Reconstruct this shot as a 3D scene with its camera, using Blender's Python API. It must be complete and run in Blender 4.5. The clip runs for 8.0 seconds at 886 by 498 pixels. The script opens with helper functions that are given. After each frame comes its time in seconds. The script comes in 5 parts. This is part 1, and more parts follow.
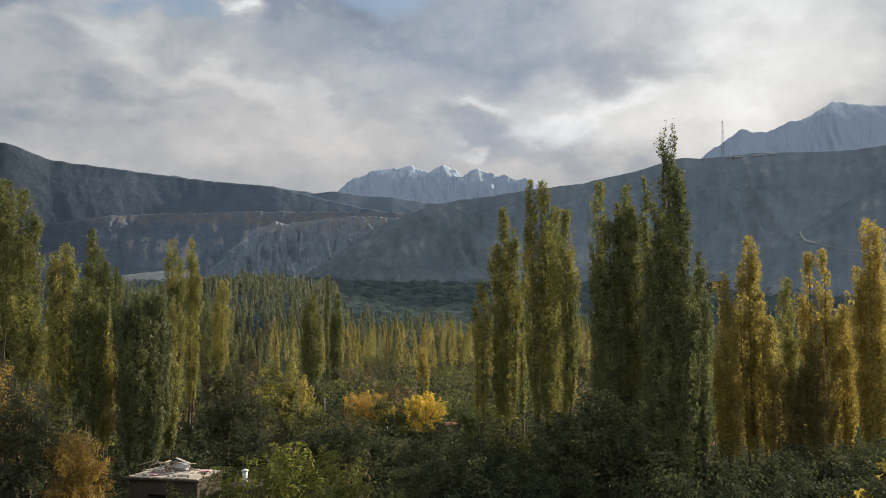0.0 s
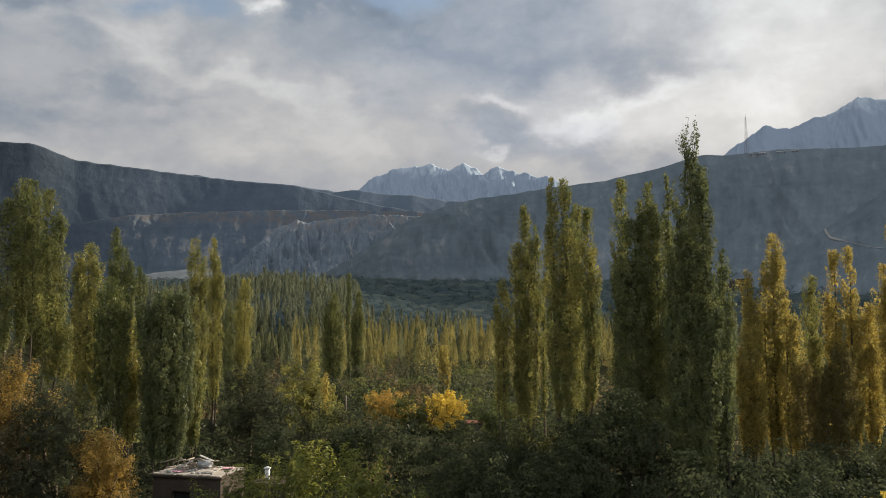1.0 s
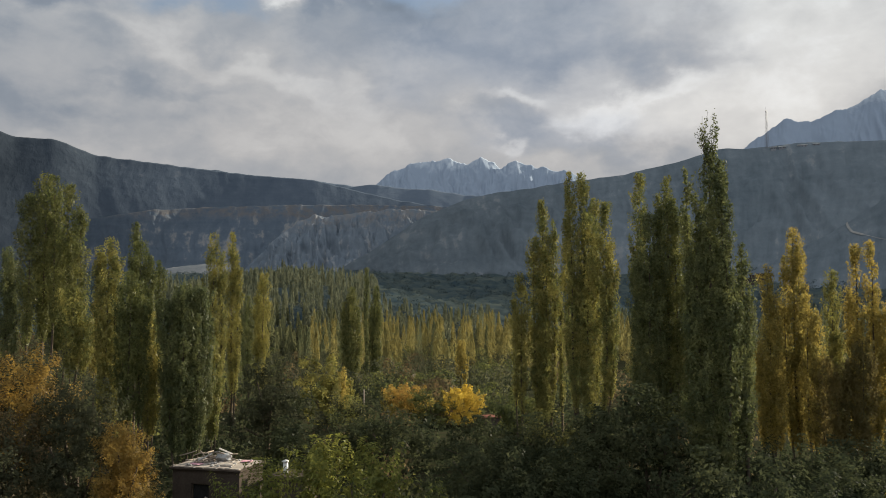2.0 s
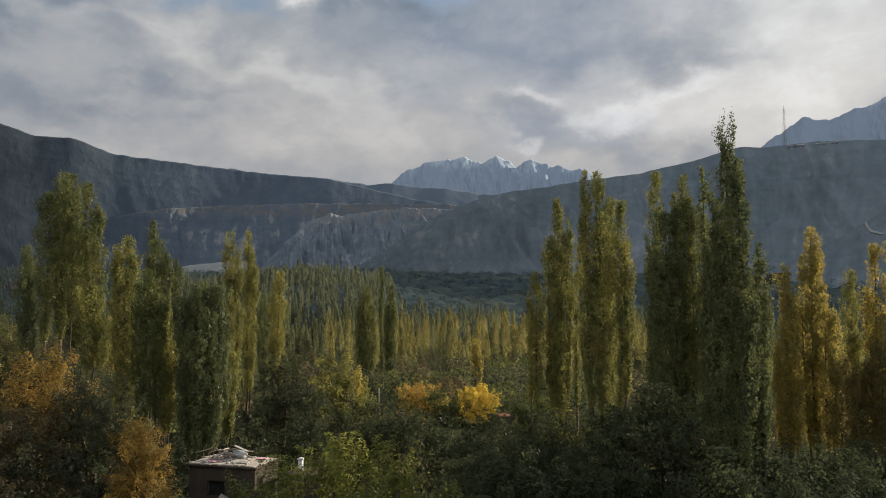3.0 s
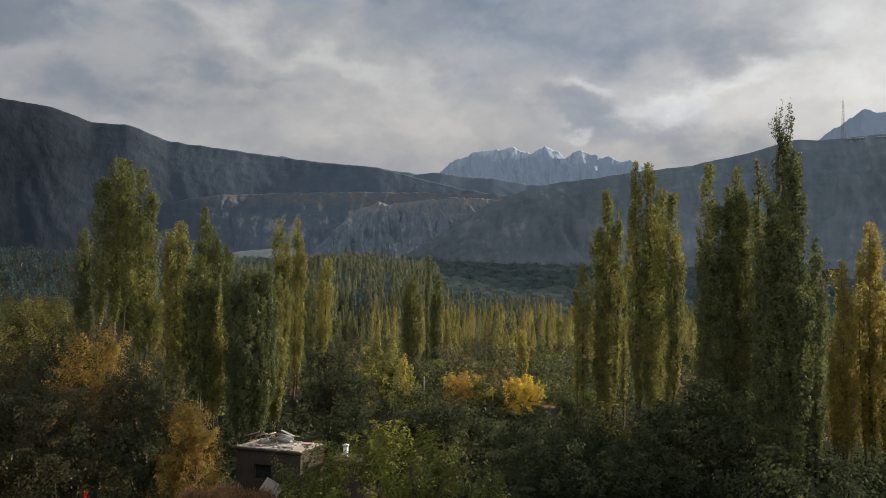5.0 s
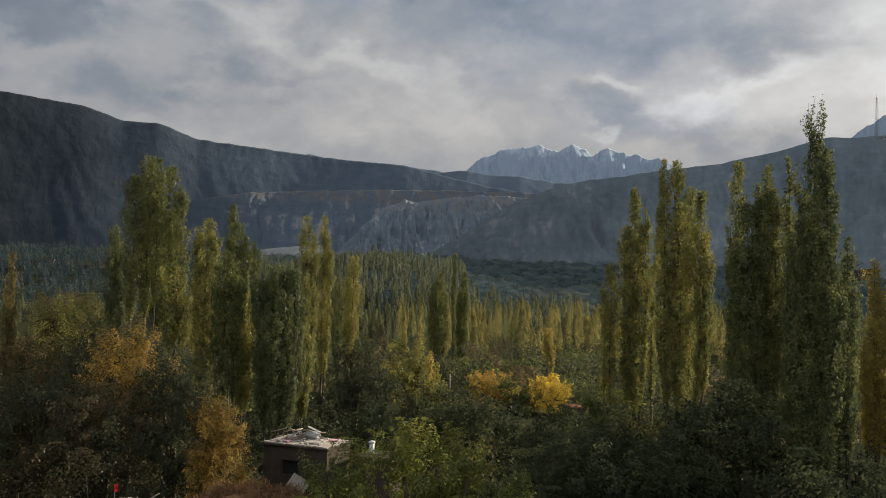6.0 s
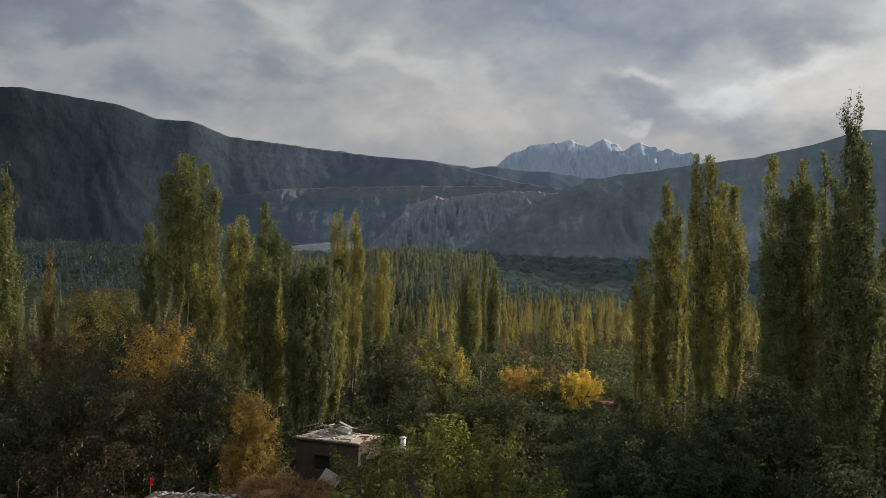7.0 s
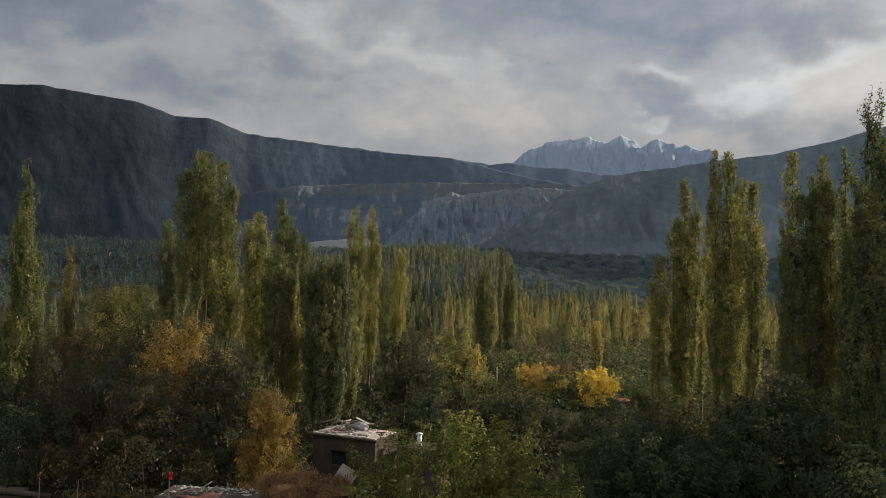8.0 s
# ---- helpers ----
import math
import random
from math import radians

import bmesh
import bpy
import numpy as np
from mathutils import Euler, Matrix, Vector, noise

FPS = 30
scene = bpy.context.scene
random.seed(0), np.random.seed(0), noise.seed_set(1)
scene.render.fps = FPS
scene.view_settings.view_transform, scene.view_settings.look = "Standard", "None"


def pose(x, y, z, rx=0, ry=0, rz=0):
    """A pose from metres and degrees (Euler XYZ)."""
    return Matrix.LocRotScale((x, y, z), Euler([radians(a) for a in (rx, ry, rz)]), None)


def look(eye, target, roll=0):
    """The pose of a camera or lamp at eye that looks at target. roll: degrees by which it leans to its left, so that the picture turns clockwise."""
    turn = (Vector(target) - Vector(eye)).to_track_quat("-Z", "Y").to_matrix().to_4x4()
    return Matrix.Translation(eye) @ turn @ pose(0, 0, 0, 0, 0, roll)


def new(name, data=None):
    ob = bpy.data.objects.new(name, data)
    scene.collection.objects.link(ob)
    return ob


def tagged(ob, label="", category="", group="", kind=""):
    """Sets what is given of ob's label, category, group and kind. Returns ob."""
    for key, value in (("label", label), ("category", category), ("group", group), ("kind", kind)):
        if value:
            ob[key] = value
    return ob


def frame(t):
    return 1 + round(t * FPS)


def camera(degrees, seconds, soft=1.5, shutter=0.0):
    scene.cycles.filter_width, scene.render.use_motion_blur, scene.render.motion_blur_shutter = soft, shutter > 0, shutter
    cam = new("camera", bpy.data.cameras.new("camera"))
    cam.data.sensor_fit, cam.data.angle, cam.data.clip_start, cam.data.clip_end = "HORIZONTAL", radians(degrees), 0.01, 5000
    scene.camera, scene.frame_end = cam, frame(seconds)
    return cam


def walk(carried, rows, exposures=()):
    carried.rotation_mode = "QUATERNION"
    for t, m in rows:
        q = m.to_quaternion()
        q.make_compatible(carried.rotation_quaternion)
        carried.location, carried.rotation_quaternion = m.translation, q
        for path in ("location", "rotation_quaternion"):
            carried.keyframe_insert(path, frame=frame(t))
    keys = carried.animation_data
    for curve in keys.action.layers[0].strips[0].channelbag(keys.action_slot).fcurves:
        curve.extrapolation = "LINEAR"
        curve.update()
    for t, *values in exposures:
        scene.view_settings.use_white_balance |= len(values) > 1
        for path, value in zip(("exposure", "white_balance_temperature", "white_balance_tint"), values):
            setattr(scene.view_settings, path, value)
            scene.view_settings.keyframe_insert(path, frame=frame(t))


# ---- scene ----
cam = camera(56.01, 8.0, soft=0.95)
PATH = [
    # seconds, x, y, z, then turns about x, y, z in degrees
    (0.0, -0.022, -0.003, 12.986, 94.237, 0.504, -2.117),
    (0.5, -0.026, 0.023, 13.003, 94.197, 0.532, -1.366),
    (1.0, -0.018, -0.003, 12.999, 94.125, 0.532, -0.678),
    (1.5, 0.000, -0.000, 13.000, 93.906, 0.500, 0.000),
    (3.0, 0.004, 0.033, 12.993, 93.669, 0.297, 1.561),
    (3.5, -0.018, 0.029, 13.006, 93.641, 0.082, 2.283),
    (4.0, -0.018, 0.038, 13.004, 93.497, -0.231, 3.015),
    (4.5, -0.026, 0.155, 13.011, 93.143, -0.561, 3.876),
    (6.0, -0.043, 0.189, 12.991, 92.790, -1.103, 6.529),
    (6.5, -0.057, 0.177, 13.007, 92.624, -1.138, 7.602),
    (7.0, -0.043, 0.172, 13.026, 92.458, -1.027, 8.618),
    (7.5, -0.065, 0.164, 13.011, 92.313, -1.049, 9.188),
    (8.0, -0.050, 0.129, 13.012, 92.218, -1.181, 9.741),
]
walk(cam, [(t, pose(x, y, z, rx, ry, rz)) for t, x, y, z, rx, ry, rz in PATH],
     exposures=[(0.0, 0.38), (1.5, 0.26), (4.5, 0.15), (8.0, 0.05)])

# ---- sky and sun ----
SUN_AZIMUTH, SUN_HEIGHT = 50.0, 18.0  # degrees to the right of ahead, and above the horizon


def nodes_of(owner):
    owner.use_nodes = True
    owner.node_tree.nodes.clear()
    return owner.node_tree


def nd(tree, kind, props=None, **sockets):
    """A node with its properties and inputs; an input may be a value or another node's output. Names: spaces as underscores, or i0, i1."""
    n = tree.nodes.new(kind)
    p = props or {}
    if "operation" in p:
        n.operation = p["operation"]
    if "data_type" in p:
        n.data_type = p["data_type"]
    if "blend_type" in p:
        n.blend_type = p["blend_type"]
    if "interpolation_type" in p:
        n.interpolation_type = p["interpolation_type"]
    if "sky_type" in p:
        n.sky_type, n.sun_disc = p["sky_type"], p["sun_disc"]
        n.sun_elevation, n.sun_rotation = p["sun_elevation"], p["sun_rotation"]
    for k, v in sockets.items():
        s = n.inputs[int(k[1:])] if k[0] == "i" and k[1:].isdigit() else n.inputs[k.replace("_", " ")]
        if isinstance(v, bpy.types.NodeSocket):
            tree.links.new(v, s)
        else:
            s.default_value = v
    return n


def mth(tree, op, a, b=0.0, c=0.0):
    return nd(tree, "ShaderNodeMath", {"operation": op}, i0=a, i1=b, i2=c).outputs[0]


def mix_rgb(tree, f, a, b, blend="MIX"):
    n = nd(tree, "ShaderNodeMix", {"data_type": "RGBA", "blend_type": blend}, i0=f)
    for s, v in ((n.inputs[6], a), (n.inputs[7], b)):
        if isinstance(v, bpy.types.NodeSocket):
            tree.links.new(v, s)
        else:
            s.default_value = (*v[:3], 1.0)
    return n.outputs[2]


def ramp(tree, f, stops):
    n = nd(tree, "ShaderNodeValToRGB", None, Fac=f)
    e = n.color_ramp.elements
    while len(e) < len(stops):
        e.new(0.5)
    for el, (p, c) in zip(e, stops):
        el.position, el.color = p, (*c, 1.0) if len(c) == 3 else c
    return n.outputs[0]


def build_sky():
    world = bpy.data.worlds.new("sky")
    scene.world = world
    t = nodes_of(world)
    co = nd(t, "ShaderNodeTexCoord").outputs["Generated"]
    sep = nd(t, "ShaderNodeSeparateXYZ", None, i0=co)
    x, y, z = sep.outputs
    azimuth = mth(t, "MULTIPLY", mth(t, "ARCTAN2", x, y), 57.2958)
    height = mth(t, "MULTIPLY", mth(t, "ARCSINE", z), 57.2958)
    # clouds lie in a layer: features flatten towards the horizon
    up = mth(t, "ADD", mth(t, "MAXIMUM", z, 0.0), 0.16)
    layer = nd(t, "ShaderNodeCombineXYZ", None, i0=mth(t, "DIVIDE", x, up), i1=mth(t, "DIVIDE", y, up), i2=0.0).outputs[0]
    flat = nd(t, "ShaderNodeCombineXYZ", None, i0=mth(t, "MULTIPLY", azimuth, 0.075), i1=mth(t, "MULTIPLY", height, 0.115), i2=0.3).outputs[0]
    warp = nd(t, "ShaderNodeTexNoise", None, Vector=flat, Scale=2.4, Detail=6.0, Roughness=0.52)
    wsep = nd(t, "ShaderNodeSeparateColor", None, i0=warp.outputs["Color"])
    az = mth(t, "MULTIPLY_ADD", mth(t, "SUBTRACT", wsep.outputs[0], 0.5), 15.0, azimuth)
    el = mth(t, "MULTIPLY_ADD", mth(t, "SUBTRACT", wsep.outputs[1], 0.5), 7.0, height)

    def bank(a, e, wide, tall, tilt=0.0):
        """A cloud bank with a flat middle and a ragged edge; tilt: how far it climbs for each degree to the right."""
        dx = mth(t, "DIVIDE", mth(t, "SUBTRACT", az, a), wide)
        dy = mth(t, "DIVIDE", mth(t, "SUBTRACT", mth(t, "MULTIPLY_ADD", mth(t, "SUBTRACT", az, a), -tilt, el), e), tall)
        rr = mth(t, "MULTIPLY_ADD", dx, dx, mth(t, "MULTIPLY", dy, dy))
        return mth(t, "POWER", 2.71828, mth(t, "MULTIPLY", mth(t, "POWER", rr, 1.5), -1.0))

    lum = nd(t, "ShaderNodeTexNoise", None, Vector=layer, Scale=0.9, Detail=8.0, Roughness=0.56, Distortion=0.4).outputs["Fac"]
    lum = mth(t, "MULTIPLY_ADD", mth(t, "SUBTRACT", lum, 0.5), 0.20, 0.42)
    fine = nd(t, "ShaderNodeTexNoise", None, Vector=flat, Scale=6.0, Detail=8.0, Roughness=0.58, Distortion=0.5).outputs["Fac"]
    lum = mth(t, "MULTIPLY_ADD", mth(t, "SUBTRACT", fine, 0.5), 0.15, lum)
    # heaped edges: a steep step through a billowing noise
    heap = nd(t, "ShaderNodeTexNoise", None, Vector=flat, Scale=2.1, Detail=8.0, Roughness=0.56, Distortion=0.15).outputs["Fac"]
    heap = nd(t, "ShaderNodeMapRange", {"interpolation_type": "SMOOTHSTEP"}, i0=heap, i1=0.42, i2=0.61, i3=-0.5, i4=0.5).outputs[0]
    lum = mth(t, "MULTIPLY_ADD", heap, 0.08, lum)
    for a, e, wide, tall, tilt, gain in DARK_BANKS + BRIGHT_BANKS:
        lum = mth(t, "MULTIPLY_ADD", bank(a, e, wide, tall, tilt), gain, lum)
    # brighter towards the sun
    toward = Vector((math.sin(radians(SUN_AZIMUTH)) * math.cos(radians(SUN_HEIGHT)), math.cos(radians(SUN_AZIMUTH)) * math.cos(radians(SUN_HEIGHT)), math.sin(radians(SUN_HEIGHT))))
    dot = nd(t, "ShaderNodeVectorMath", {"operation": "DOT_PRODUCT"}, i0=co, i1=toward).outputs["Value"]
    lum = mth(t, "MULTIPLY_ADD", mth(t, "POWER", mth(t, "MAXIMUM", dot, 0.0), 14.0), 0.10, lum)
    zenith = nd(t, "ShaderNodeMapRange", {"interpolation_type": "SMOOTHSTEP"}, i0=height, i1=23.0, i2=55.0, i3=0.0, i4=0.40).outputs[0]
    lum = mth(t, "ADD", lum, zenith)
    cloud = ramp(t, lum, [(0.0, (0.135, 0.170, 0.215)), (0.25, (0.215, 0.255, 0.308)), (0.5, (0.392, 0.412, 0.432)), (0.75, (0.592, 0.615, 0.622)), (1.0, (0.82, 0.87, 0.90))])
    low = nd(t, "ShaderNodeMapRange", {"interpolation_type": "SMOOTHSTEP"}, i0=height, i1=26.0, i2=9.0, i3=0.0, i4=1.0).outputs[0]
    cloud = mix_rgb(t, low, cloud, mix_rgb(t, 1.0, cloud, (1.05, 0.985, 0.94), "MULTIPLY"))
    # the great cloud bank ahead is thick and bluish
    thick = mth(t, "MINIMUM", mth(t, "ADD", bank(5.0, 17.0, 13.0, 4.0), bank(8.0, 11.5, 7.0, 1.6)), 1.0)
    cloud = mix_rgb(t, thick, cloud, mix_rgb(t, 1.0, cloud, (0.96, 1.0, 1.065), "MULTIPLY"))
    sky = nd(t, "ShaderNodeTexSky", {"sky_type": "NISHITA", "sun_disc": False, "sun_elevation": radians(SUN_HEIGHT), "sun_rotation": radians(SUN_AZIMUTH)})
    clear = nd(t, "ShaderNodeBackground", None, Color=sky.outputs[0], Strength=0.10)
    # clouds opposite the sun are lit from the front and so are brighter
    behind = nd(t, "ShaderNodeMapRange", {"interpolation_type": "SMOOTHSTEP"}, i0=y, i1=0.25, i2=-0.7, i3=1.0, i4=2.1).outputs[0]
    cover = nd(t, "ShaderNodeBackground", None, Color=cloud, Strength=behind)
    gap = mth(t, "ADD", bank(-16.5, 19.8, 4.0, 1.1), bank(-3.0, 21.5, 4.0, 1.2))
    overhead = nd(t, "ShaderNodeMapRange", {"interpolation_type": "SMOOTHSTEP"}, i0=height, i1=26.0, i2=45.0, i3=0.0, i4=0.60).outputs[0]
    gap = mth(t, "ADD", gap, overhead)
    high = nd(t, "ShaderNodeTexNoise", None, Vector=layer, Scale=1.7, Detail=5.0, Roughness=0.5).outputs["Fac"]
    gap = mth(t, "MULTIPLY", gap, mth(t, "MINIMUM", mth(t, "MULTIPLY", high, 1.5), 1.0))
    both = nd(t, "ShaderNodeMixShader", None, i0=mth(t, "MINIMUM", gap, 0.85), i1=cover.outputs[0], i2=clear.outputs[0])
    nd(t, "ShaderNodeOutputWorld", None, Surface=both.outputs[0])


# azimuth, height, half width, half height in degrees, climb to the right, and how much lighter or darker
DARK_BANKS = [
    (3.0, 18.6, 12.5, 3.6, -0.10, -0.19),
    (12.5, 16.4, 7.0, 1.5, -0.05, -0.12),
    (-6.5, 20.6, 4.0, 1.3, -0.15, -0.12),
    (4.6, 12.3, 5.2, 1.2, -0.10, -0.15),
    (10.5, 10.2, 5.5, 1.2, -0.16, -0.14),
    (-27.0, 19.2, 3.2, 1.0, -0.1, -0.22),
    (-33.5, 16.6, 5.0, 1.5, -0.1, -0.26),
    (-41.0, 18.5, 7.0, 4.0, 0.0, -0.22),
    (-25.0, 12.3, 6.0, 1.0, 0.0, -0.08),
    (-19.5, 14.2, 4.5, 0.6, -0.10, -0.08),
    (-33.0, 13.0, 8.0, 1.2, 0.0, -0.06),
    (-24.0, 15.5, 6.0, 3.5, 0.0, -0.05),
]
BRIGHT_BANKS = [
    (-10.3, 20.5, 2.6, 0.7, -0.1, 0.40),
    (-17.0, 16.4, 7.0, 1.0, -0.22, 0.12),
    (-8.0, 14.4, 4.5, 1.0, -0.25, 0.09),
    (-21.5, 18.0, 4.5, 0.9, -0.10, 0.05),
    (3.8, 13.9, 2.8, 0.6, 0.0, 0.15),
    (4.9, 10.7, 1.5, 0.5, 0.1, 0.16),
    (11.8, 12.6, 3.4, 1.2, 0.20, 0.17),
    (15.0, 14.3, 3.4, 0.8, 0.2, 0.16),
    (24.5, 17.0, 7.0, 4.5, 0.0, 0.25),
    (20.0, 12.0, 5.5, 2.0, 0.0, 0.15),
    (-7.0, 11.5, 9.0, 1.8, 0.0, 0.10),
    (-13.5, 14.0, 7.0, 2.0, -0.1, 0.04),
    (13.5, 15.0, 16.0, 7.0, 0.0, 0.16),
]
build_sky()
sun = new("sun", bpy.data.lights.new("sun", "SUN"))
sun.data.energy, sun.data.angle, sun.data.color = 9.0, radians(0.55), (1.0, 0.90, 0.72)
s_az, s_el = radians(SUN_AZIMUTH), radians(SUN_HEIGHT)
sun.matrix_world = look((300 * math.sin(s_az), 300 * math.cos(s_az), 250), (300 * math.sin(s_az) - math.sin(s_az) * math.cos(s_el), 300 * math.cos(s_az) - math.cos(s_az) * math.cos(s_el), 250 - math.sin(s_el)))


# ---- materials ----
def material(name):
    m = bpy.data.materials.new(name)
    t = nodes_of(m)
    return m, t


def finish(t, shader):
    nd(t, "ShaderNodeOutputMaterial", None, Surface=shader)


def leaf_material(name, main, other, thin=0.45, gloss=0.004, spread=0.14, patch=0.35):
    """Leaves: two colours in patches and from leaf to leaf, light passing through, a little sheen."""
    # blue is raised in every leaf colour to stand in for haze
    main, other = ((c[0], c[1], c[2] * 1.48) for c in (main, other))
    m, t = material(name)
    geo = nd(t, "ShaderNodeNewGeometry")
    info = nd(t, "ShaderNodeObjectInfo")
    rnd = geo.outputs["Random Per Island"]
    co = nd(t, "ShaderNodeTexCoord").outputs["Object"]
    patches = nd(t, "ShaderNodeTexNoise", None, Vector=co, Scale=patch, Detail=3.0, Roughness=0.6).outputs["Fac"]
    tufts = nd(t, "ShaderNodeTexNoise", None, Vector=co, Scale=patch * 5.0, Detail=2.0, Roughness=0.5).outputs["Fac"]
    f = mth(t, "MULTIPLY_ADD", mth(t, "SUBTRACT", patches, 0.5), 2.0, mth(t, "MULTIPLY_ADD", mth(t, "SUBTRACT", rnd, 0.5), 0.35, mth(t, "MULTIPLY_ADD", mth(t, "SUBTRACT", tufts, 0.5), 1.6, 0.42)))
    f = mth(t, "MULTIPLY_ADD", mth(t, "SUBTRACT", info.outputs["Random"], 0.5), 0.35, f)
    nf = nd(t, "ShaderNodeClamp", None, i0=f).outputs[0]
    col = mix_rgb(t, nf, main, other)
    val = mth(t, "MULTIPLY_ADD", mth(t, "FRACT", mth(t, "MULTIPLY", rnd, 17.3)), 2 * spread, 1.0 - spread)
    col = nd(t, "ShaderNodeHueSaturation", None, Color=col, Value=val, Saturation=0.95).outputs[0]
    through_col = nd(t, "ShaderNodeHueSaturation", None, Color=col, Value=1.35, Saturation=1.03).outputs[0]
    a = nd(t, "ShaderNodeBsdfDiffuse", None, Color=col, Roughness=0.6)
    b = nd(t, "ShaderNodeBsdfTranslucent", None, Color=through_col)
    ab = nd(t, "ShaderNodeMixShader", None, i0=thin, i1=a.outputs[0], i2=b.outputs[0])
    g = nd(t, "ShaderNodeBsdfGlossy", None, Color=(1, 1, 1, 1), Roughness=0.42)
    finish(t, nd(t, "ShaderNodeMixShader", None, i0=gloss, i1=ab.outputs[0], i2=g.outputs[0]).outputs[0])
    return m


def rough_material(name, dark, light, scale=1.0, rough=0.9, bump=0.3, depth=0.05, speck=None, stretch=(1, 1, 1), metal=0.0):
    """Earth, rock, wood, cloth: two colours at two scales, with fine relief."""
    m, t = material(name)
    co = nd(t, "ShaderNodeTexCoord").outputs["Object"]
    co = nd(t, "ShaderNodeMapping", None, Vector=co, Scale=stretch).outputs[0]
    big = nd(t, "ShaderNodeTexNoise", None, Vector=co, Scale=scale, Detail=6.0, Roughness=0.6).outputs["Fac"]
    small = nd(t, "ShaderNodeTexNoise", None, Vector=co, Scale=scale * 9.0, Detail=5.0, Roughness=0.65).outputs["Fac"]
    f = mth(t, "MULTIPLY_ADD", mth(t, "SUBTRACT", big, 0.5), 1.9, mth(t, "MULTIPLY_ADD", mth(t, "SUBTRACT", small, 0.5), 1.1, 0.5))
    f = nd(t, "ShaderNodeClamp", None, i0=f).outputs[0]
    col = mix_rgb(t, f, dark, light)
    if speck:
        spots = nd(t, "ShaderNodeTexNoise", None, Vector=co, Scale=scale * speck[1], Detail=3.0, Roughness=0.7).outputs["Fac"]
        col = mix_rgb(t, mth(t, "MULTIPLY", mth(t, "GREATER_THAN", spots, speck[2]), speck[3]), col, speck[0])
    info = nd(t, "ShaderNodeObjectInfo")
    col = nd(t, "ShaderNodeHueSaturation", None, Color=col, Value=mth(t, "MULTIPLY_ADD", info.outputs["Random"], 0.24, 0.88)).outputs[0]
    bp = nd(t, "ShaderNodeBump", None, Strength=bump, Distance=depth, Height=mth(t, "MULTIPLY_ADD", small, 0.5, big))
    p = nd(t, "ShaderNodeBsdfPrincipled", None, Base_Color=col, Roughness=rough, Metallic=metal, Normal=bp.outputs[0], Specular_IOR_Level=0.0 if rough > 0.8 else 0.4)
    finish(t, p.outputs[0])
    return m


LEAF_GREEN = leaf_material("leaf_green", (0.070, 0.087, 0.020), (0.182, 0.174, 0.034), thin=0.30, gloss=0.007, spread=0.24)
# dark green, with the shade among the trees put into the colour
LEAF_DARK_SHADED = leaf_material("leaf_dark_green_shaded", (0.036, 0.046, 0.016), (0.082, 0.087, 0.027), thin=0.32, gloss=0.003)
LEAF_DEEP = leaf_material("leaf_deep_green", (0.075, 0.093, 0.026), (0.182, 0.180, 0.040), thin=0.30, gloss=0.009, spread=0.26)
LEAF_OLIVE = leaf_material("leaf_olive", (0.118, 0.130, 0.028), (0.300, 0.256, 0.043), thin=0.34, gloss=0.006, spread=0.24)
LEAF_GOLD = leaf_material("leaf_gold", (0.338, 0.250, 0.035), (0.182, 0.162, 0.032), thin=0.43, gloss=0.005, spread=0.22)
LEAF_YELLOW = leaf_material("leaf_yellow", (0.52, 0.37, 0.032), (0.36, 0.28, 0.032), thin=0.42)
LEAF_ORANGE = leaf_material("leaf_orange", (0.290, 0.182, 0.025), (0.145, 0.108, 0.022), thin=0.42)
# far leaves have haze painted into their colours, duller than the near ones
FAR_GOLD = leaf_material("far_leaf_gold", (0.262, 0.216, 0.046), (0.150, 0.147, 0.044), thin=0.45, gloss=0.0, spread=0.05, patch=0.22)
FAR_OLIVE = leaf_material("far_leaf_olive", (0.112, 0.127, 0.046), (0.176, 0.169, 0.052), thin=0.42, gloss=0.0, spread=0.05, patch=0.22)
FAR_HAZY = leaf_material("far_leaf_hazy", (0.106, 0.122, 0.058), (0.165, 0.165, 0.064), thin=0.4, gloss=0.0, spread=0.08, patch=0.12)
# woods below the mountains: cloud shade and some haze put into the colour
FAR_SHADED = leaf_material("far_leaf_shaded", (0.036, 0.059, 0.049), (0.098, 0.114, 0.064), thin=0.14, gloss=0.0, spread=0.10, patch=0.03)
LEAF_RUST = leaf_material("leaf_rust", (0.138, 0.092, 0.028), (0.072, 0.068, 0.026), thin=0.4)
LEAF_APRICOT = leaf_material("leaf_apricot", (0.39, 0.235, 0.035), (0.29, 0.235, 0.038), thin=0.42)
LEAF_AMBER = leaf_material("leaf_amber", (0.170, 0.128, 0.028), (0.100, 0.090, 0.024), thin=0.42)
# darker copy of the rust leaves, cloud shade put into the colour
LEAF_RUST_SHADED = leaf_material("leaf_rust_shaded", (0.086, 0.064, 0.020), (0.046, 0.048, 0.018), thin=0.38)
LEAF_WALNUT = leaf_material("leaf_walnut", (0.086, 0.108, 0.018), (0.235, 0.226, 0.031), thin=0.36, gloss=0.006, patch=0.5)
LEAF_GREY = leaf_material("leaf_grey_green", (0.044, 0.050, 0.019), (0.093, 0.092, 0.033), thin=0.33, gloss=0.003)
BARK = rough_material("bark", (0.045, 0.036, 0.027), (0.115, 0.095, 0.072), 3.0, stretch=(3, 3, 0.6), depth=0.03)
PALE_BARK = rough_material("pale_bark", (0.17, 0.15, 0.12), (0.36, 0.33, 0.27), 2.0, stretch=(2, 2, 0.7), depth=0.02)
SOIL = rough_material("soil", (0.018, 0.020, 0.011), (0.044, 0.040, 0.023), 0.12, depth=0.2, speck=((0.022, 0.028, 0.014), 4.0, 0.54, 0.8))


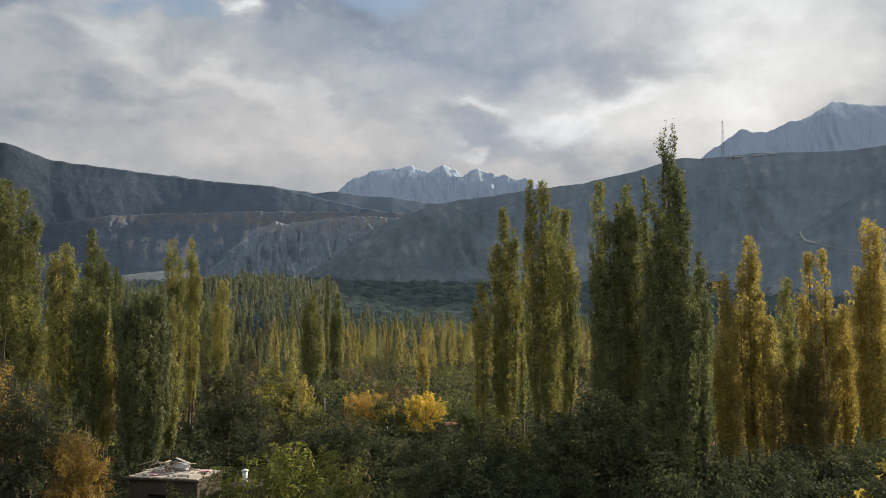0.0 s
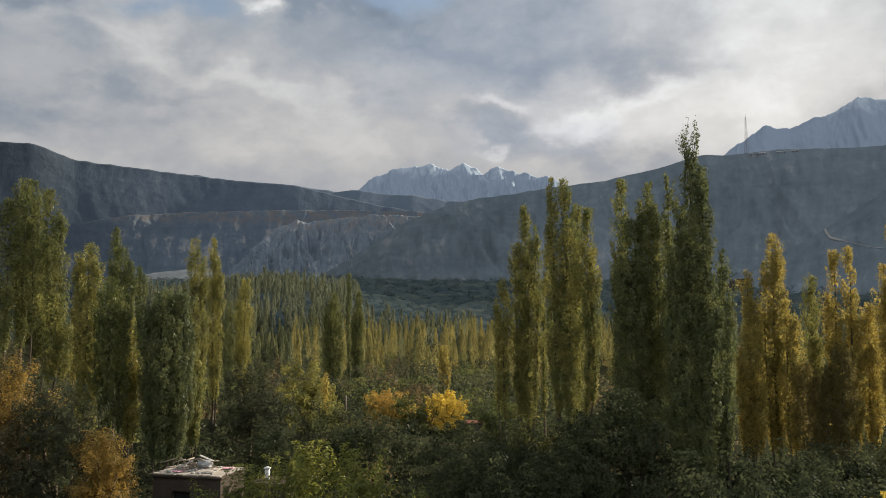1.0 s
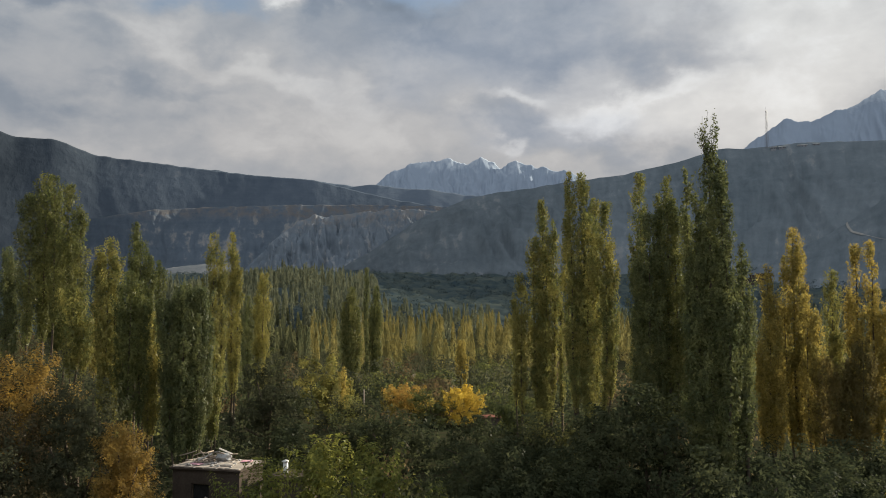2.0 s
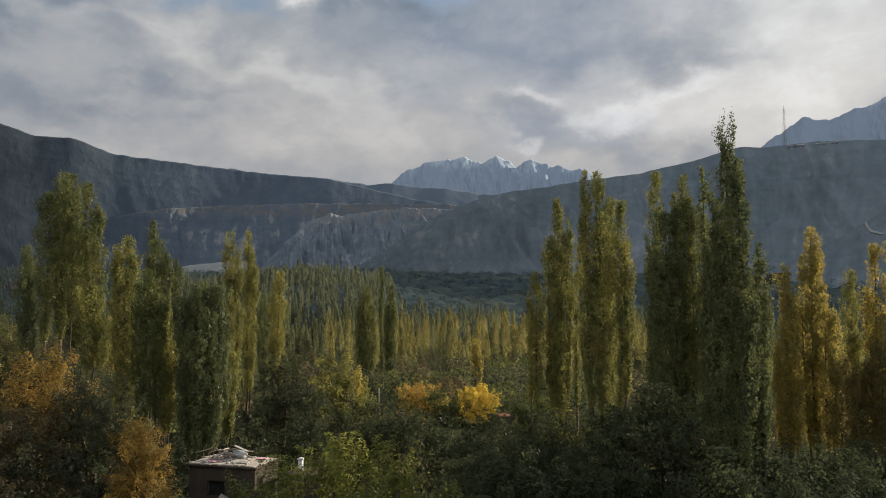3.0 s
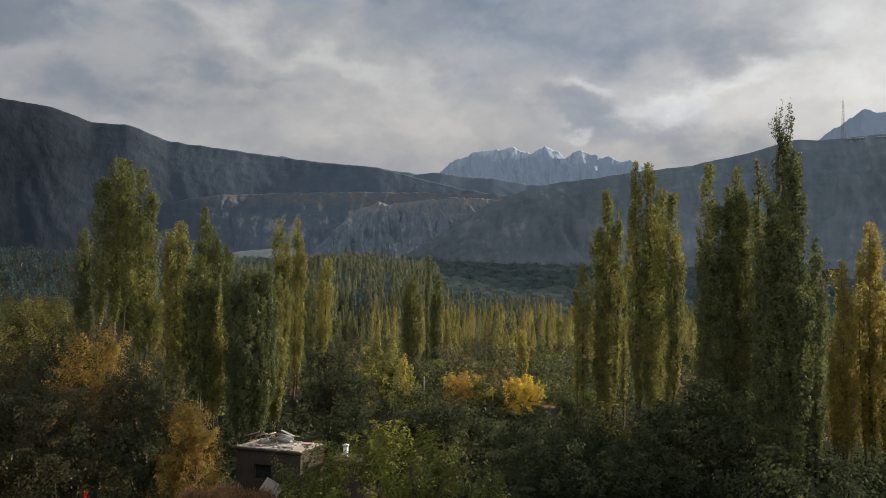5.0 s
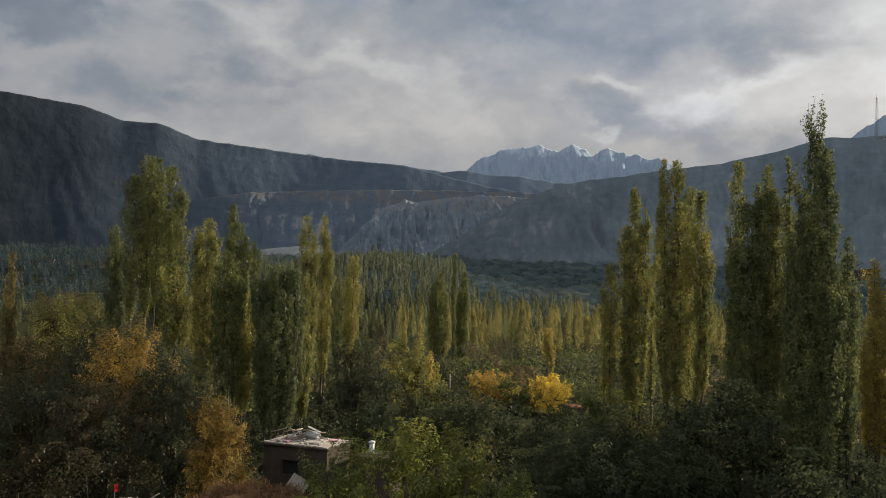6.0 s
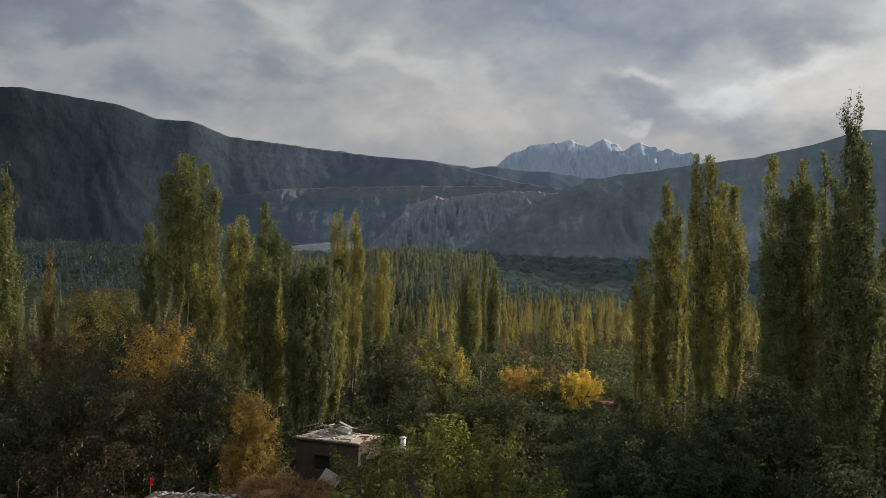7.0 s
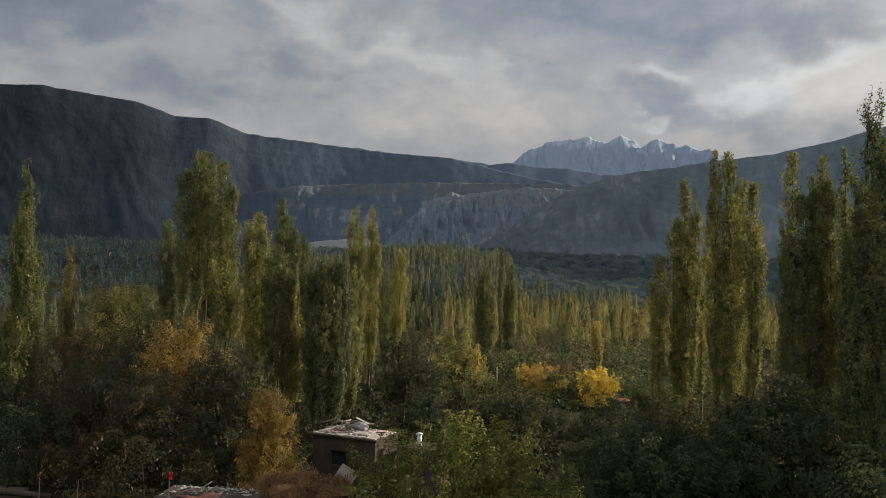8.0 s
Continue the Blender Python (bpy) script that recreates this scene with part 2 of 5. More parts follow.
def slope_material(name, dark, light, pale, pale_share, grain=1.0, strata=0.0, left_shade=None, band=None):
    """Bare rock and scree: gullied streaks that run down the slope, faint level strata, patches of pale scree.
    left_shade: the bearings over which shade painted into the colour fades out, and how dark it is.
    band: an earthy layer along the top, from one height to another, and its colour."""
    m, t = material(name)
    pos = nd(t, "ShaderNodeNewGeometry").outputs["Position"]
    x, y, z = nd(t, "ShaderNodeSeparateXYZ", None, i0=pos).outputs
    bearing = mth(t, "MULTIPLY", mth(t, "ARCTAN2", x, y), 57.2958)
    big = nd(t, "ShaderNodeTexNoise", None, Vector=pos, Scale=0.006, Detail=7.0, Roughness=0.6).outputs["Fac"]
    fine = nd(t, "ShaderNodeTexNoise", None, Vector=pos, Scale=0.06 * grain, Detail=7.0, Roughness=0.68).outputs["Fac"]
    down = nd(t, "ShaderNodeCombineXYZ", None, i0=mth(t, "MULTIPLY_ADD", big, 3.0, bearing), i1=mth(t, "MULTIPLY", z, 0.010), i2=0.0).outputs[0]
    streak = nd(t, "ShaderNodeTexNoise", None, Vector=down, Scale=1.6 * grain, Detail=6.0, Roughness=0.62).outputs["Fac"]
    level = nd(t, "ShaderNodeCombineXYZ", None, i0=mth(t, "MULTIPLY", bearing, 0.12), i1=mth(t, "MULTIPLY_ADD", fine, 0.3, mth(t, "MULTIPLY", z, 0.09)), i2=3.0).outputs[0]
    bands = nd(t, "ShaderNodeTexNoise", None, Vector=level, Scale=1.0, Detail=4.0, Roughness=0.6).outputs["Fac"]
    f = mth(t, "MULTIPLY_ADD", mth(t, "SUBTRACT", big, 0.5), 1.3, 0.5)
    f = mth(t, "MULTIPLY_ADD", mth(t, "SUBTRACT", streak, 0.5), 1.1, f)
    f = mth(t, "MULTIPLY_ADD", mth(t, "SUBTRACT", fine, 0.5), 1.0, f)
    f = mth(t, "MULTIPLY_ADD", mth(t, "SUBTRACT", bands, 0.5), strata, f)
    col = mix_rgb(t, nd(t, "ShaderNodeClamp", None, i0=f).outputs[0], dark, light)
    patch = nd(t, "ShaderNodeTexNoise", None, Vector=pos, Scale=0.012, Detail=3.0, Roughness=0.5).outputs["Fac"]
    sc = mth(t, "MULTIPLY_ADD", mth(t, "SUBTRACT", streak, 0.5), 1.2, mth(t, "MULTIPLY_ADD", mth(t, "SUBTRACT", fine, 0.5), 1.0, patch))
    sc = nd(t, "ShaderNodeMapRange", {"interpolation_type": "SMOOTHSTEP"}, i0=sc, i1=0.76 - pale_share, i2=0.96 - pale_share, i3=0.0, i4=0.75).outputs[0]
    col = mix_rgb(t, sc, col, pale)
    # shade painted into the colour: the rock darkens towards the left bearings
    if left_shade:
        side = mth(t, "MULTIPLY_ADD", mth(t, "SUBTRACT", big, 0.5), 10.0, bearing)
        side = nd(t, "ShaderNodeMapRange", {"interpolation_type": "SMOOTHSTEP"}, i0=side, i1=left_shade[0], i2=left_shade[1], i3=left_shade[2], i4=1.0).outputs[0]
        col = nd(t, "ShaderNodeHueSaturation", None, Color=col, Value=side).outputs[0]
    if band:
        low = nd(t, "ShaderNodeMapRange", {"interpolation_type": "SMOOTHSTEP"}, i0=mth(t, "MULTIPLY_ADD", mth(t, "SUBTRACT", big, 0.5), 40.0, z), i1=band[0], i2=band[1], i3=0.0, i4=1.0).outputs[0]
        low = mth(t, "MULTIPLY", low, nd(t, "ShaderNodeClamp", None, i0=mth(t, "MULTIPLY_ADD", mth(t, "SUBTRACT", fine, 0.5), 5.0, 0.5)).outputs[0])
        col = mix_rgb(t, low, col, band[2])
    bp = nd(t, "ShaderNodeBump", None, Strength=0.5, Distance=3.0, Height=mth(t, "MULTIPLY_ADD", fine, 0.8, streak))
    finish(t, nd(t, "ShaderNodeBsdfPrincipled", None, Base_Color=col, Roughness=0.95, Normal=bp.outputs[0], Specular_IOR_Level=0.0).outputs[0])
    return m


# rock colours carry distance haze: bluish, lifted and low in contrast
ROCK_NEAR = slope_material("rock_hillside", (0.082, 0.104, 0.120), (0.166, 0.193, 0.214), (0.205, 0.218, 0.224), 0.10, 1.1, 0.5, left_shade=(-8.0, 14.0, 0.74))
ROCK_FAR = slope_material("rock_hazed_blue", (0.061, 0.080, 0.106), (0.096, 0.118, 0.146), (0.118, 0.134, 0.155), 0.04, 0.8, 0.5, left_shade=(-38.0, -10.0, 0.24))
SADDLE = slope_material("rock_saddle_hazed", (0.091, 0.116, 0.150), (0.120, 0.146, 0.179), (0.130, 0.156, 0.182), 0.0)
CLIFF = slope_material("cliff_scree", (0.070, 0.092, 0.120), (0.117, 0.143, 0.173), (0.231, 0.225, 0.217), 0.17, 1.2, 0.9, left_shade=(-29.0, -13.0, 0.55), band=(134.0, 152.0, (0.122, 0.117, 0.117)))
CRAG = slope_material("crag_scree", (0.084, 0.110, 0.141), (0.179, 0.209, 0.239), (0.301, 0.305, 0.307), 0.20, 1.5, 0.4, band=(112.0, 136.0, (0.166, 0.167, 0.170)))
HAZED_ROCK = slope_material("rock_hazy_blue", (0.065, 0.083, 0.108), (0.086, 0.105, 0.131), (0.104, 0.117, 0.130), 0.0)
MUD = rough_material("mud_plaster", (0.046, 0.037, 0.031), (0.098, 0.079, 0.065), 0.9, depth=0.03, bump=0.5)
MUD_ROOF = rough_material("dry_mud_roof", (0.24, 0.20, 0.165), (0.48, 0.43, 0.37), 1.2, depth=0.03, bump=0.5)
STONE = rough_material("pale_stone", (0.20, 0.185, 0.17), (0.44, 0.42, 0.39), 4.0, depth=0.02)
WOOD = rough_material("grey_wood", (0.16, 0.125, 0.095), (0.36, 0.31, 0.26), 5.0, stretch=(1, 6, 6), depth=0.01)
STRAW = rough_material("dry_stalks", (0.095, 0.054, 0.028), (0.31, 0.180, 0.095), 1.6, depth=0.05)
DARK_GLASS = rough_material("dark_window", (0.012, 0.013, 0.015), (0.03, 0.03, 0.032), 2.0, rough=0.25, bump=0.05)
WHITEWASH = rough_material("white_paint", (0.50, 0.50, 0.48), (0.72, 0.72, 0.70), 3.0, rough=0.6, depth=0.005)
SHEET = rough_material("corrugated_sheet", (0.26, 0.27, 0.27), (0.46, 0.46, 0.45), 2.5, rough=0.55, depth=0.01, metal=0.3)
PINK_CLOTH = rough_material("pink_cloth", (0.50, 0.22, 0.28), (0.72, 0.45, 0.48), 5.0, depth=0.01)
RED_CLOTH = rough_material("red_cloth", (0.62, 0.015, 0.02), (0.78, 0.04, 0.05), 5.0, depth=0.01)
RED_EARTH = rough_material("red_earth", (0.13, 0.055, 0.042), (0.25, 0.115, 0.09), 2.0, depth=0.03)
DARK_STEEL = rough_material("weathered_steel", (0.10, 0.10, 0.11), (0.17, 0.16, 0.16), 3.0, rough=0.6, metal=0.3, depth=0.002)
SLATE_WALL = rough_material("grey_wall", (0.16, 0.17, 0.19), (0.26, 0.27, 0.29), 0.8, depth=0.03)
GRAVEL = rough_material("river_gravel", (0.095, 0.108, 0.120), (0.190, 0.196, 0.200), 0.03, depth=0.5, bump=0.5)
TRACK = rough_material("pale_track", (0.20, 0.20, 0.19), (0.34, 0.33, 0.31), 0.05, depth=0.3)


def snow_material(name, snow_line, pale=1.0):
    m, t = material(name)
    geo = nd(t, "ShaderNodeNewGeometry")
    pos = geo.outputs["Position"]
    z = nd(t, "ShaderNodeSeparateXYZ", None, i0=pos).outputs[2]
    steep = nd(t, "ShaderNodeSeparateXYZ", None, i0=geo.outputs["Normal"]).outputs[2]
    n1 = nd(t, "ShaderNodeTexNoise", None, Vector=pos, Scale=0.006, Detail=8.0, Roughness=0.65).outputs["Fac"]
    streak = nd(t, "ShaderNodeTexNoise", None, Vector=nd(t, "ShaderNodeMapping", None, Vector=pos, Scale=(1, 0.25, 0.3)).outputs[0], Scale=0.022, Detail=5.0, Roughness=0.7).outputs["Fac"]
    line = mth(t, "MULTIPLY_ADD", mth(t, "SUBTRACT", z, snow_line), 0.0050, mth(t, "MULTIPLY", mth(t, "SUBTRACT", n1, 0.5), 0.9))
    line = mth(t, "MULTIPLY_ADD", mth(t, "SUBTRACT", streak, 0.5), 1.5, line)
    line = mth(t, "MULTIPLY_ADD", mth(t, "SUBTRACT", steep, 0.6), 1.2, line)
    f = nd(t, "ShaderNodeClamp", None, i0=mth(t, "MULTIPLY_ADD", line, 1.7, -0.35)).outputs[0]
    # haze is painted into rock and snow: dull blue-grey, the rock lifted by pale
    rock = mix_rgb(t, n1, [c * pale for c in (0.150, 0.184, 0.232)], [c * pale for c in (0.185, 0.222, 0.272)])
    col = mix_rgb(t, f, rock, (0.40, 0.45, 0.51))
    bp = nd(t, "ShaderNodeBump", None, Strength=0.12, Distance=18.0, Height=streak)
    finish(t, nd(t, "ShaderNodeBsdfPrincipled", None, Base_Color=col, Roughness=0.85, Normal=bp.outputs[0], Specular_IOR_Level=0.0).outputs[0])
    return m


SNOW_ROCK = snow_material("hazed_snow_rock", 705.0, 1.42)
HIGH_ROCK = snow_material("hazed_high_rock", 960.0, 1.4)


# ---- building blocks ----
def part(name, data, mat, parent=None, label=""):
    """Links a bmesh or mesh as one object, under a thing if given."""
    if isinstance(data, bmesh.types.BMesh):
        me = bpy.data.meshes.new(name)
        data.to_mesh(me)
        data.free()
    else:
        me = data
    if not me.materials:
        me.materials.append(mat)
    ob = new(name, me)
    if parent is not None:
        ob.parent = parent
    if label:
        ob["label"] = label
    return ob


def thing(name, m, label, category, group="", kind=""):
    ob = new(name)
    ob.matrix_world = m
    return tagged(ob, label, category, group, kind)


def leaf_mesh(name, co):
    """A mesh of loose three-cornered leaves from an array (n, 3, 3)."""
    n = len(co)
    me = bpy.data.meshes.new(name)
    me.vertices.add(3 * n)
    me.vertices.foreach_set("co", np.ascontiguousarray(co, dtype=np.float32).ravel())
    me.loops.add(3 * n)
    me.loops.foreach_set("vertex_index", np.arange(3 * n, dtype=np.int32))
    me.polygons.add(n)
    me.polygons.foreach_set("loop_start", np.arange(0, 3 * n, 3, dtype=np.int32))
    me.update(calc_edges=True)
    return me


def grid_mesh(name, co, smooth=True):
    """A sheet from an array (rows, columns, 3)."""
    r, c = co.shape[:2]
    a = np.arange(r * c).reshape(r, c)
    f = np.stack([a[:-1, :-1], a[:-1, 1:], a[1:, 1:], a[1:, :-1]], -1).reshape(-1, 4)
    me = bpy.data.meshes.new(name)
    me.from_pydata(co.reshape(-1, 3).tolist(), [], f.tolist())
    me.polygons.foreach_set("use_smooth", np.full(len(f), smooth))
    me.update()
    return me


def leaf_blades(rng, at, size, hang=0.0, slim=0.8, facing=None, order=1.0):
    """Pointed leaves at the given places; hang: how far they droop; facing: the ways that their upper sides turn, more strictly as order grows."""
    n = len(at)
    up = rng.normal(size=(n, 3))
    if facing is not None:
        up = up * 0.55 + facing * order
    up /= np.linalg.norm(up, axis=1)[:, None] + 1e-9
    a = rng.normal(size=(n, 3))
    a[:, 2] -= hang
    b = np.cross(up, a)
    b /= np.linalg.norm(b, axis=1)[:, None] + 1e-9
    a = np.cross(b, up)
    s = size * rng.uniform(0.6, 1.35, (n, 1))
    a, b = a * s, b * s * slim * 0.5
    return np.stack([at - a * 0.4 - b, at - a * 0.4 + b, at + a * 0.6], 1)


def tube(bm, pts, radii, sides=7):
    pts = [Vector(p) for p in pts]
    rings = []
    for i, p in enumerate(pts):
        d = (pts[min(i + 1, len(pts) - 1)] - pts[max(i - 1, 0)]).normalized()
        q = d.to_track_quat("Z", "Y")
        rings.append([bm.verts.new(p + q @ Vector((radii[i] * math.cos(k * math.tau / sides), radii[i] * math.sin(k * math.tau / sides), 0))) for k in range(sides)])
    for r0, r1 in zip(rings, rings[1:]):
        for k in range(sides):
            bm.faces.new((r0[k], r0[(k + 1) % sides], r1[(k + 1) % sides], r1[k]))
    bm.faces.new(rings[0][::-1])
    bm.faces.new(rings[-1])


def tube_bm(pts, radii, sides=7):
    bm = bmesh.new()
    tube(bm, pts, radii, sides)
    for f in bm.faces:
        f.smooth = True
    return bm


def box_bm(x0, y0, z0, x1, y1, z1, bevel=0.0, jitter=0.0, cuts=0, seed=0):
    """A block, its edges bevelled, its faces cut and made uneven."""
    bm = bmesh.new()
    bmesh.ops.create_cube(bm, size=1.0)
    for v in bm.verts:
        v.co = Vector(((x0 + x1) / 2 + v.co.x * (x1 - x0), (y0 + y1) / 2 + v.co.y * (y1 - y0), (z0 + z1) / 2 + v.co.z * (z1 - z0)))
    if bevel:
        bmesh.ops.bevel(bm, geom=bm.edges[:], offset=bevel, segments=2, affect="EDGES")
    if cuts:
        bmesh.ops.subdivide_edges(bm, edges=bm.edges[:], cuts=cuts, use_grid_fill=True)
    if jitter:
        for v in bm.verts:
            v.co += noise.noise_vector(v.co * 1.7 + Vector((seed, 0, 0))) * jitter
    return bm


def blob_bm(r, squash=(1, 1, 1), rough=0.25, seed=0, level=2):
    bm = bmesh.new()
    bmesh.ops.create_icosphere(bm, subdivisions=level, radius=r)
    for v in bm.verts:
        v.co *= 1 + rough * noise.noise(v.co * (1.6 / r) + Vector((seed * 3.1, 0, 0)))
        v.co = Vector([v.co[i] * squash[i] for i in range(3)])
    return bm


# ---- the lie of the land ----
def smooth(a, b, v):
    k = np.clip((np.asarray(v, float) - a) / (b - a), 0, 1)
    return k * k * (3 - 2 * k)


def land(x, y):
    """Height of the ground: a slope under the camera, orchards, a falling valley, then rising fans below the mountains."""
    x, y = np.asarray(x, float), np.asarray(y, float)
    r = np.hypot(x, y)
    a = np.degrees(np.arctan2(x, y))
    z = np.interp(r, [0, 6, 30, 45, 120, 200, 300, 430, 600, 900, 1200, 4800], [11.3, 10.2, 1.0, 0.0, -1.0, -5.0, -5.5, -1.0, 10, 42, 60, 60])
    z = z + 15 * np.exp(-((a + 11) / 7) ** 2) * smooth(330, 520, r) * (1 - smooth(700, 900, r))
    z = z + 2.6 * np.exp(-((x + 26) / 9) ** 2 - ((y - 34) / 8) ** 2)
    z = z + 0.5 * np.sin(x * 0.11 + 1.3) * np.cos(y * 0.09) * smooth(30, 60, r) + 1.6 * np.sin(x * 0.013) * np.cos(y * 0.017 + 2) * smooth(90, 250, r)
    behind = smooth(-8, 0, y) 
    return z * behind + (1 - behind) * (11.3 + 0.02 * r)


def height_at(x, y):
    return float(land(x, y))


def build_ground():
    ang = np.radians(np.concatenate([np.arange(-180, -48, 6), np.arange(-48, 40, 0.5), np.arange(40, 180, 6), [180.0]]))
    rad = np.concatenate([np.linspace(0.0, 60, 50), np.geomspace(62, 4800, 90)])
    A, R = np.meshgrid(ang, rad)
    X, Y = R * np.sin(A), R * np.cos(A)
    co = np.stack([X, Y, land(X, Y)], -1)
    tagged(part("ground", grid_mesh("ground", co), SOIL), "dark earth and dry grass of a valley floor", "ground", kind="structure")


build_ground()


def ridge(name, label, mat, az, heights, r_foot, r_crest, z_foot, gully, seed, bend=1.0, step=0.18, rows=72, rugged=0.1, freq=0.5, crest_wave=0.0, spurs=(), fine=0.0):
    """A mountainside round the valley: foot and crest at given distances, the skyline's height in degrees over the eye at some bearings,
    with gullies that run down the slope."""
    u = np.arange(az[0], az[-1] + step, step)
    el = np.interp(u, az, heights)
    k = np.hanning(7)
    el = np.convolve(np.pad(el, 3, mode="edge"), k / k.sum(), mode="valid")
    s = np.concatenate([np.linspace(0, 1, rows), [1.03, 1.1, 1.3]])
    co = np.zeros((len(s), len(u), 3))
    for j, (uu, e) in enumerate(zip(u, el)):
        jag = rugged * noise.fractal(Vector((uu * 1.3, seed, 0)), 0.9, 2.1, 6) * 0.0175 * r_crest
        rc = r_crest * (1 + crest_wave * noise.noise(Vector((uu * 0.12, seed + 5, 0))))
        zc = 13 + math.tan(radians(e)) * rc
        out = sum(amount * math.exp(-((uu - at) / wide) ** 2) for at, wide, amount in spurs)
        sa, ca = math.sin(radians(uu)), math.cos(radians(uu))
        for i, f in enumerate(s):
            g = min(f, 1.0)
            r = r_foot + (rc - r_foot) * f - out * (1 - g) * (0.35 + g) * 1.6
            z = z_foot + (zc - z_foot) * (g ** bend) + jag * g ** 8
            env = 4 * g * (1 - g)
            p = Vector((uu * freq + 1.2 * noise.noise(Vector((uu * 0.3, g * 2.2, seed))) + 2.6 * g, g * 1.5, seed * 1.7))
            z += gully * env * (noise.ridged_multi_fractal(p, 0.9, 2.1, 5, 1.0, 2.0) - 1.1)
            z += gully * 0.55 * env * noise.fractal(Vector((uu * 0.8 + 3.0 * g, g * 3, seed + 9)), 0.8, 2.0, 6)
            if fine:
                z += fine * min(1.0, 2.2 * env) * (noise.ridged_multi_fractal(Vector((uu * freq * 4.5 + 1.5 * noise.noise(Vector((uu, g * 5, seed))), g * 2.5, seed + 3)), 0.8, 2.2, 4, 1.0, 2.0) - 1.1)
            if f > 1:
                z = zc + jag - (f - 1) * 0.5 * abs(zc - z_foot) - 1
            co[i, j] = (r * sa, r * ca, z)
    return tagged(part(name, grid_mesh(name, co), mat), label, "mountain", kind="structure")


ridge("mountain_left", "bare grey mountainside with shallow gullies, shade painted into its left", ROCK_FAR,
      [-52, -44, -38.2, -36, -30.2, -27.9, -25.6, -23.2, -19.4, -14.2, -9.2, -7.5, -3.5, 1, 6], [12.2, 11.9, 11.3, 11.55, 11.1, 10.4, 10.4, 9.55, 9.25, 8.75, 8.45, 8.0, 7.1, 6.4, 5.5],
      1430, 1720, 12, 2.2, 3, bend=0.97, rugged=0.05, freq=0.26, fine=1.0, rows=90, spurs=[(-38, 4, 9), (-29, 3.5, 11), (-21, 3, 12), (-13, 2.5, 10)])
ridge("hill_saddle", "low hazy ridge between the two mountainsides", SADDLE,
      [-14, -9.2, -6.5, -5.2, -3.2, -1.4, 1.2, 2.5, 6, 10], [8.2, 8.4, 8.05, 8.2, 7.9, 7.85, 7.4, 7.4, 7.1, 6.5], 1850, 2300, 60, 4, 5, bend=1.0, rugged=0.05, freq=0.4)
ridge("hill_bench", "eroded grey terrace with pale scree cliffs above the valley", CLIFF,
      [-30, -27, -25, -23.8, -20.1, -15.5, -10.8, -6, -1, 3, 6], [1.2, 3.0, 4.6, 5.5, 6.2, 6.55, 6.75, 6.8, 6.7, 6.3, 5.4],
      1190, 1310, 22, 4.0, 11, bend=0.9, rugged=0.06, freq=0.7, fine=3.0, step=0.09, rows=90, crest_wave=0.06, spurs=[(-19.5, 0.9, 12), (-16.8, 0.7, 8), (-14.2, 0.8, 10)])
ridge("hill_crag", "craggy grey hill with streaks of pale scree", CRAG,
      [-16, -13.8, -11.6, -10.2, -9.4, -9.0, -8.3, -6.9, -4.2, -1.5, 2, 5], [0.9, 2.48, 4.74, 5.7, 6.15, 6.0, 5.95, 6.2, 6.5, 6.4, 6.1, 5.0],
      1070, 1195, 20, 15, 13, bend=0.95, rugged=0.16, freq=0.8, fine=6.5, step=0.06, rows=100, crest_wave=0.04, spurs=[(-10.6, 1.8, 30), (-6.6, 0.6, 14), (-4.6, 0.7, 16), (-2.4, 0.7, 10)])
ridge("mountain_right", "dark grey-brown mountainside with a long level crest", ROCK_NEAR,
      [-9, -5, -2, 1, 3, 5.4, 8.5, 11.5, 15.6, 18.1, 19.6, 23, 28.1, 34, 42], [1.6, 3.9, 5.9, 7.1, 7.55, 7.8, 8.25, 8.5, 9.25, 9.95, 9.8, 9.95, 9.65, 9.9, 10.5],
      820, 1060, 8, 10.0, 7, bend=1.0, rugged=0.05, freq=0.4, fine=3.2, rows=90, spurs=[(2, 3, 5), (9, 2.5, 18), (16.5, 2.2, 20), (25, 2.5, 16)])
SPUR = ridge("hill_spur", "dark bare spur of the hillside with a pale footpath", ROCK_NEAR,
      [17, 20.4, 24.4, 28.2, 34, 42], [0.6, 2.2, 4.1, 6.5, 8.6, 9.2],
      630, 790, -4, 2.5, 17, bend=1.0, rugged=0.05, freq=0.3, fine=1.5)
ridge("hill_behind", "small distant hilltop behind the ridge, haze put into its blue-grey", HAZED_ROCK,
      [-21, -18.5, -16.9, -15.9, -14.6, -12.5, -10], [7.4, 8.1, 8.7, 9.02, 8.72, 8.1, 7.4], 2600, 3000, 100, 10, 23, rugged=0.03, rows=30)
ridge("snow_mountain", "distant mountain with snow along its peaks, haze put into its blue-grey", SNOW_ROCK,
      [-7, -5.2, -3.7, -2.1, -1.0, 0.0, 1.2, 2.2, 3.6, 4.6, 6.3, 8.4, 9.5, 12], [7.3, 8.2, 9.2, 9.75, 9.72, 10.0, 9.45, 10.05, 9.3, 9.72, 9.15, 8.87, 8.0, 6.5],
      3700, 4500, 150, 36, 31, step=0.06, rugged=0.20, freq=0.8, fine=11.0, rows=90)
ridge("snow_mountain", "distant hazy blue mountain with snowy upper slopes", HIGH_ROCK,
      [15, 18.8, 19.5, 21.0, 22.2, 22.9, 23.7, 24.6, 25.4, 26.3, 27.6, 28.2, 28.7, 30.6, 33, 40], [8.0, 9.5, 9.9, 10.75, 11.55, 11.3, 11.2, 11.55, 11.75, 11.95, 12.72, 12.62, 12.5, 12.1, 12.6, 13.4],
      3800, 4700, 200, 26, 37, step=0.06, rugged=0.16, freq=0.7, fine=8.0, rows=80)
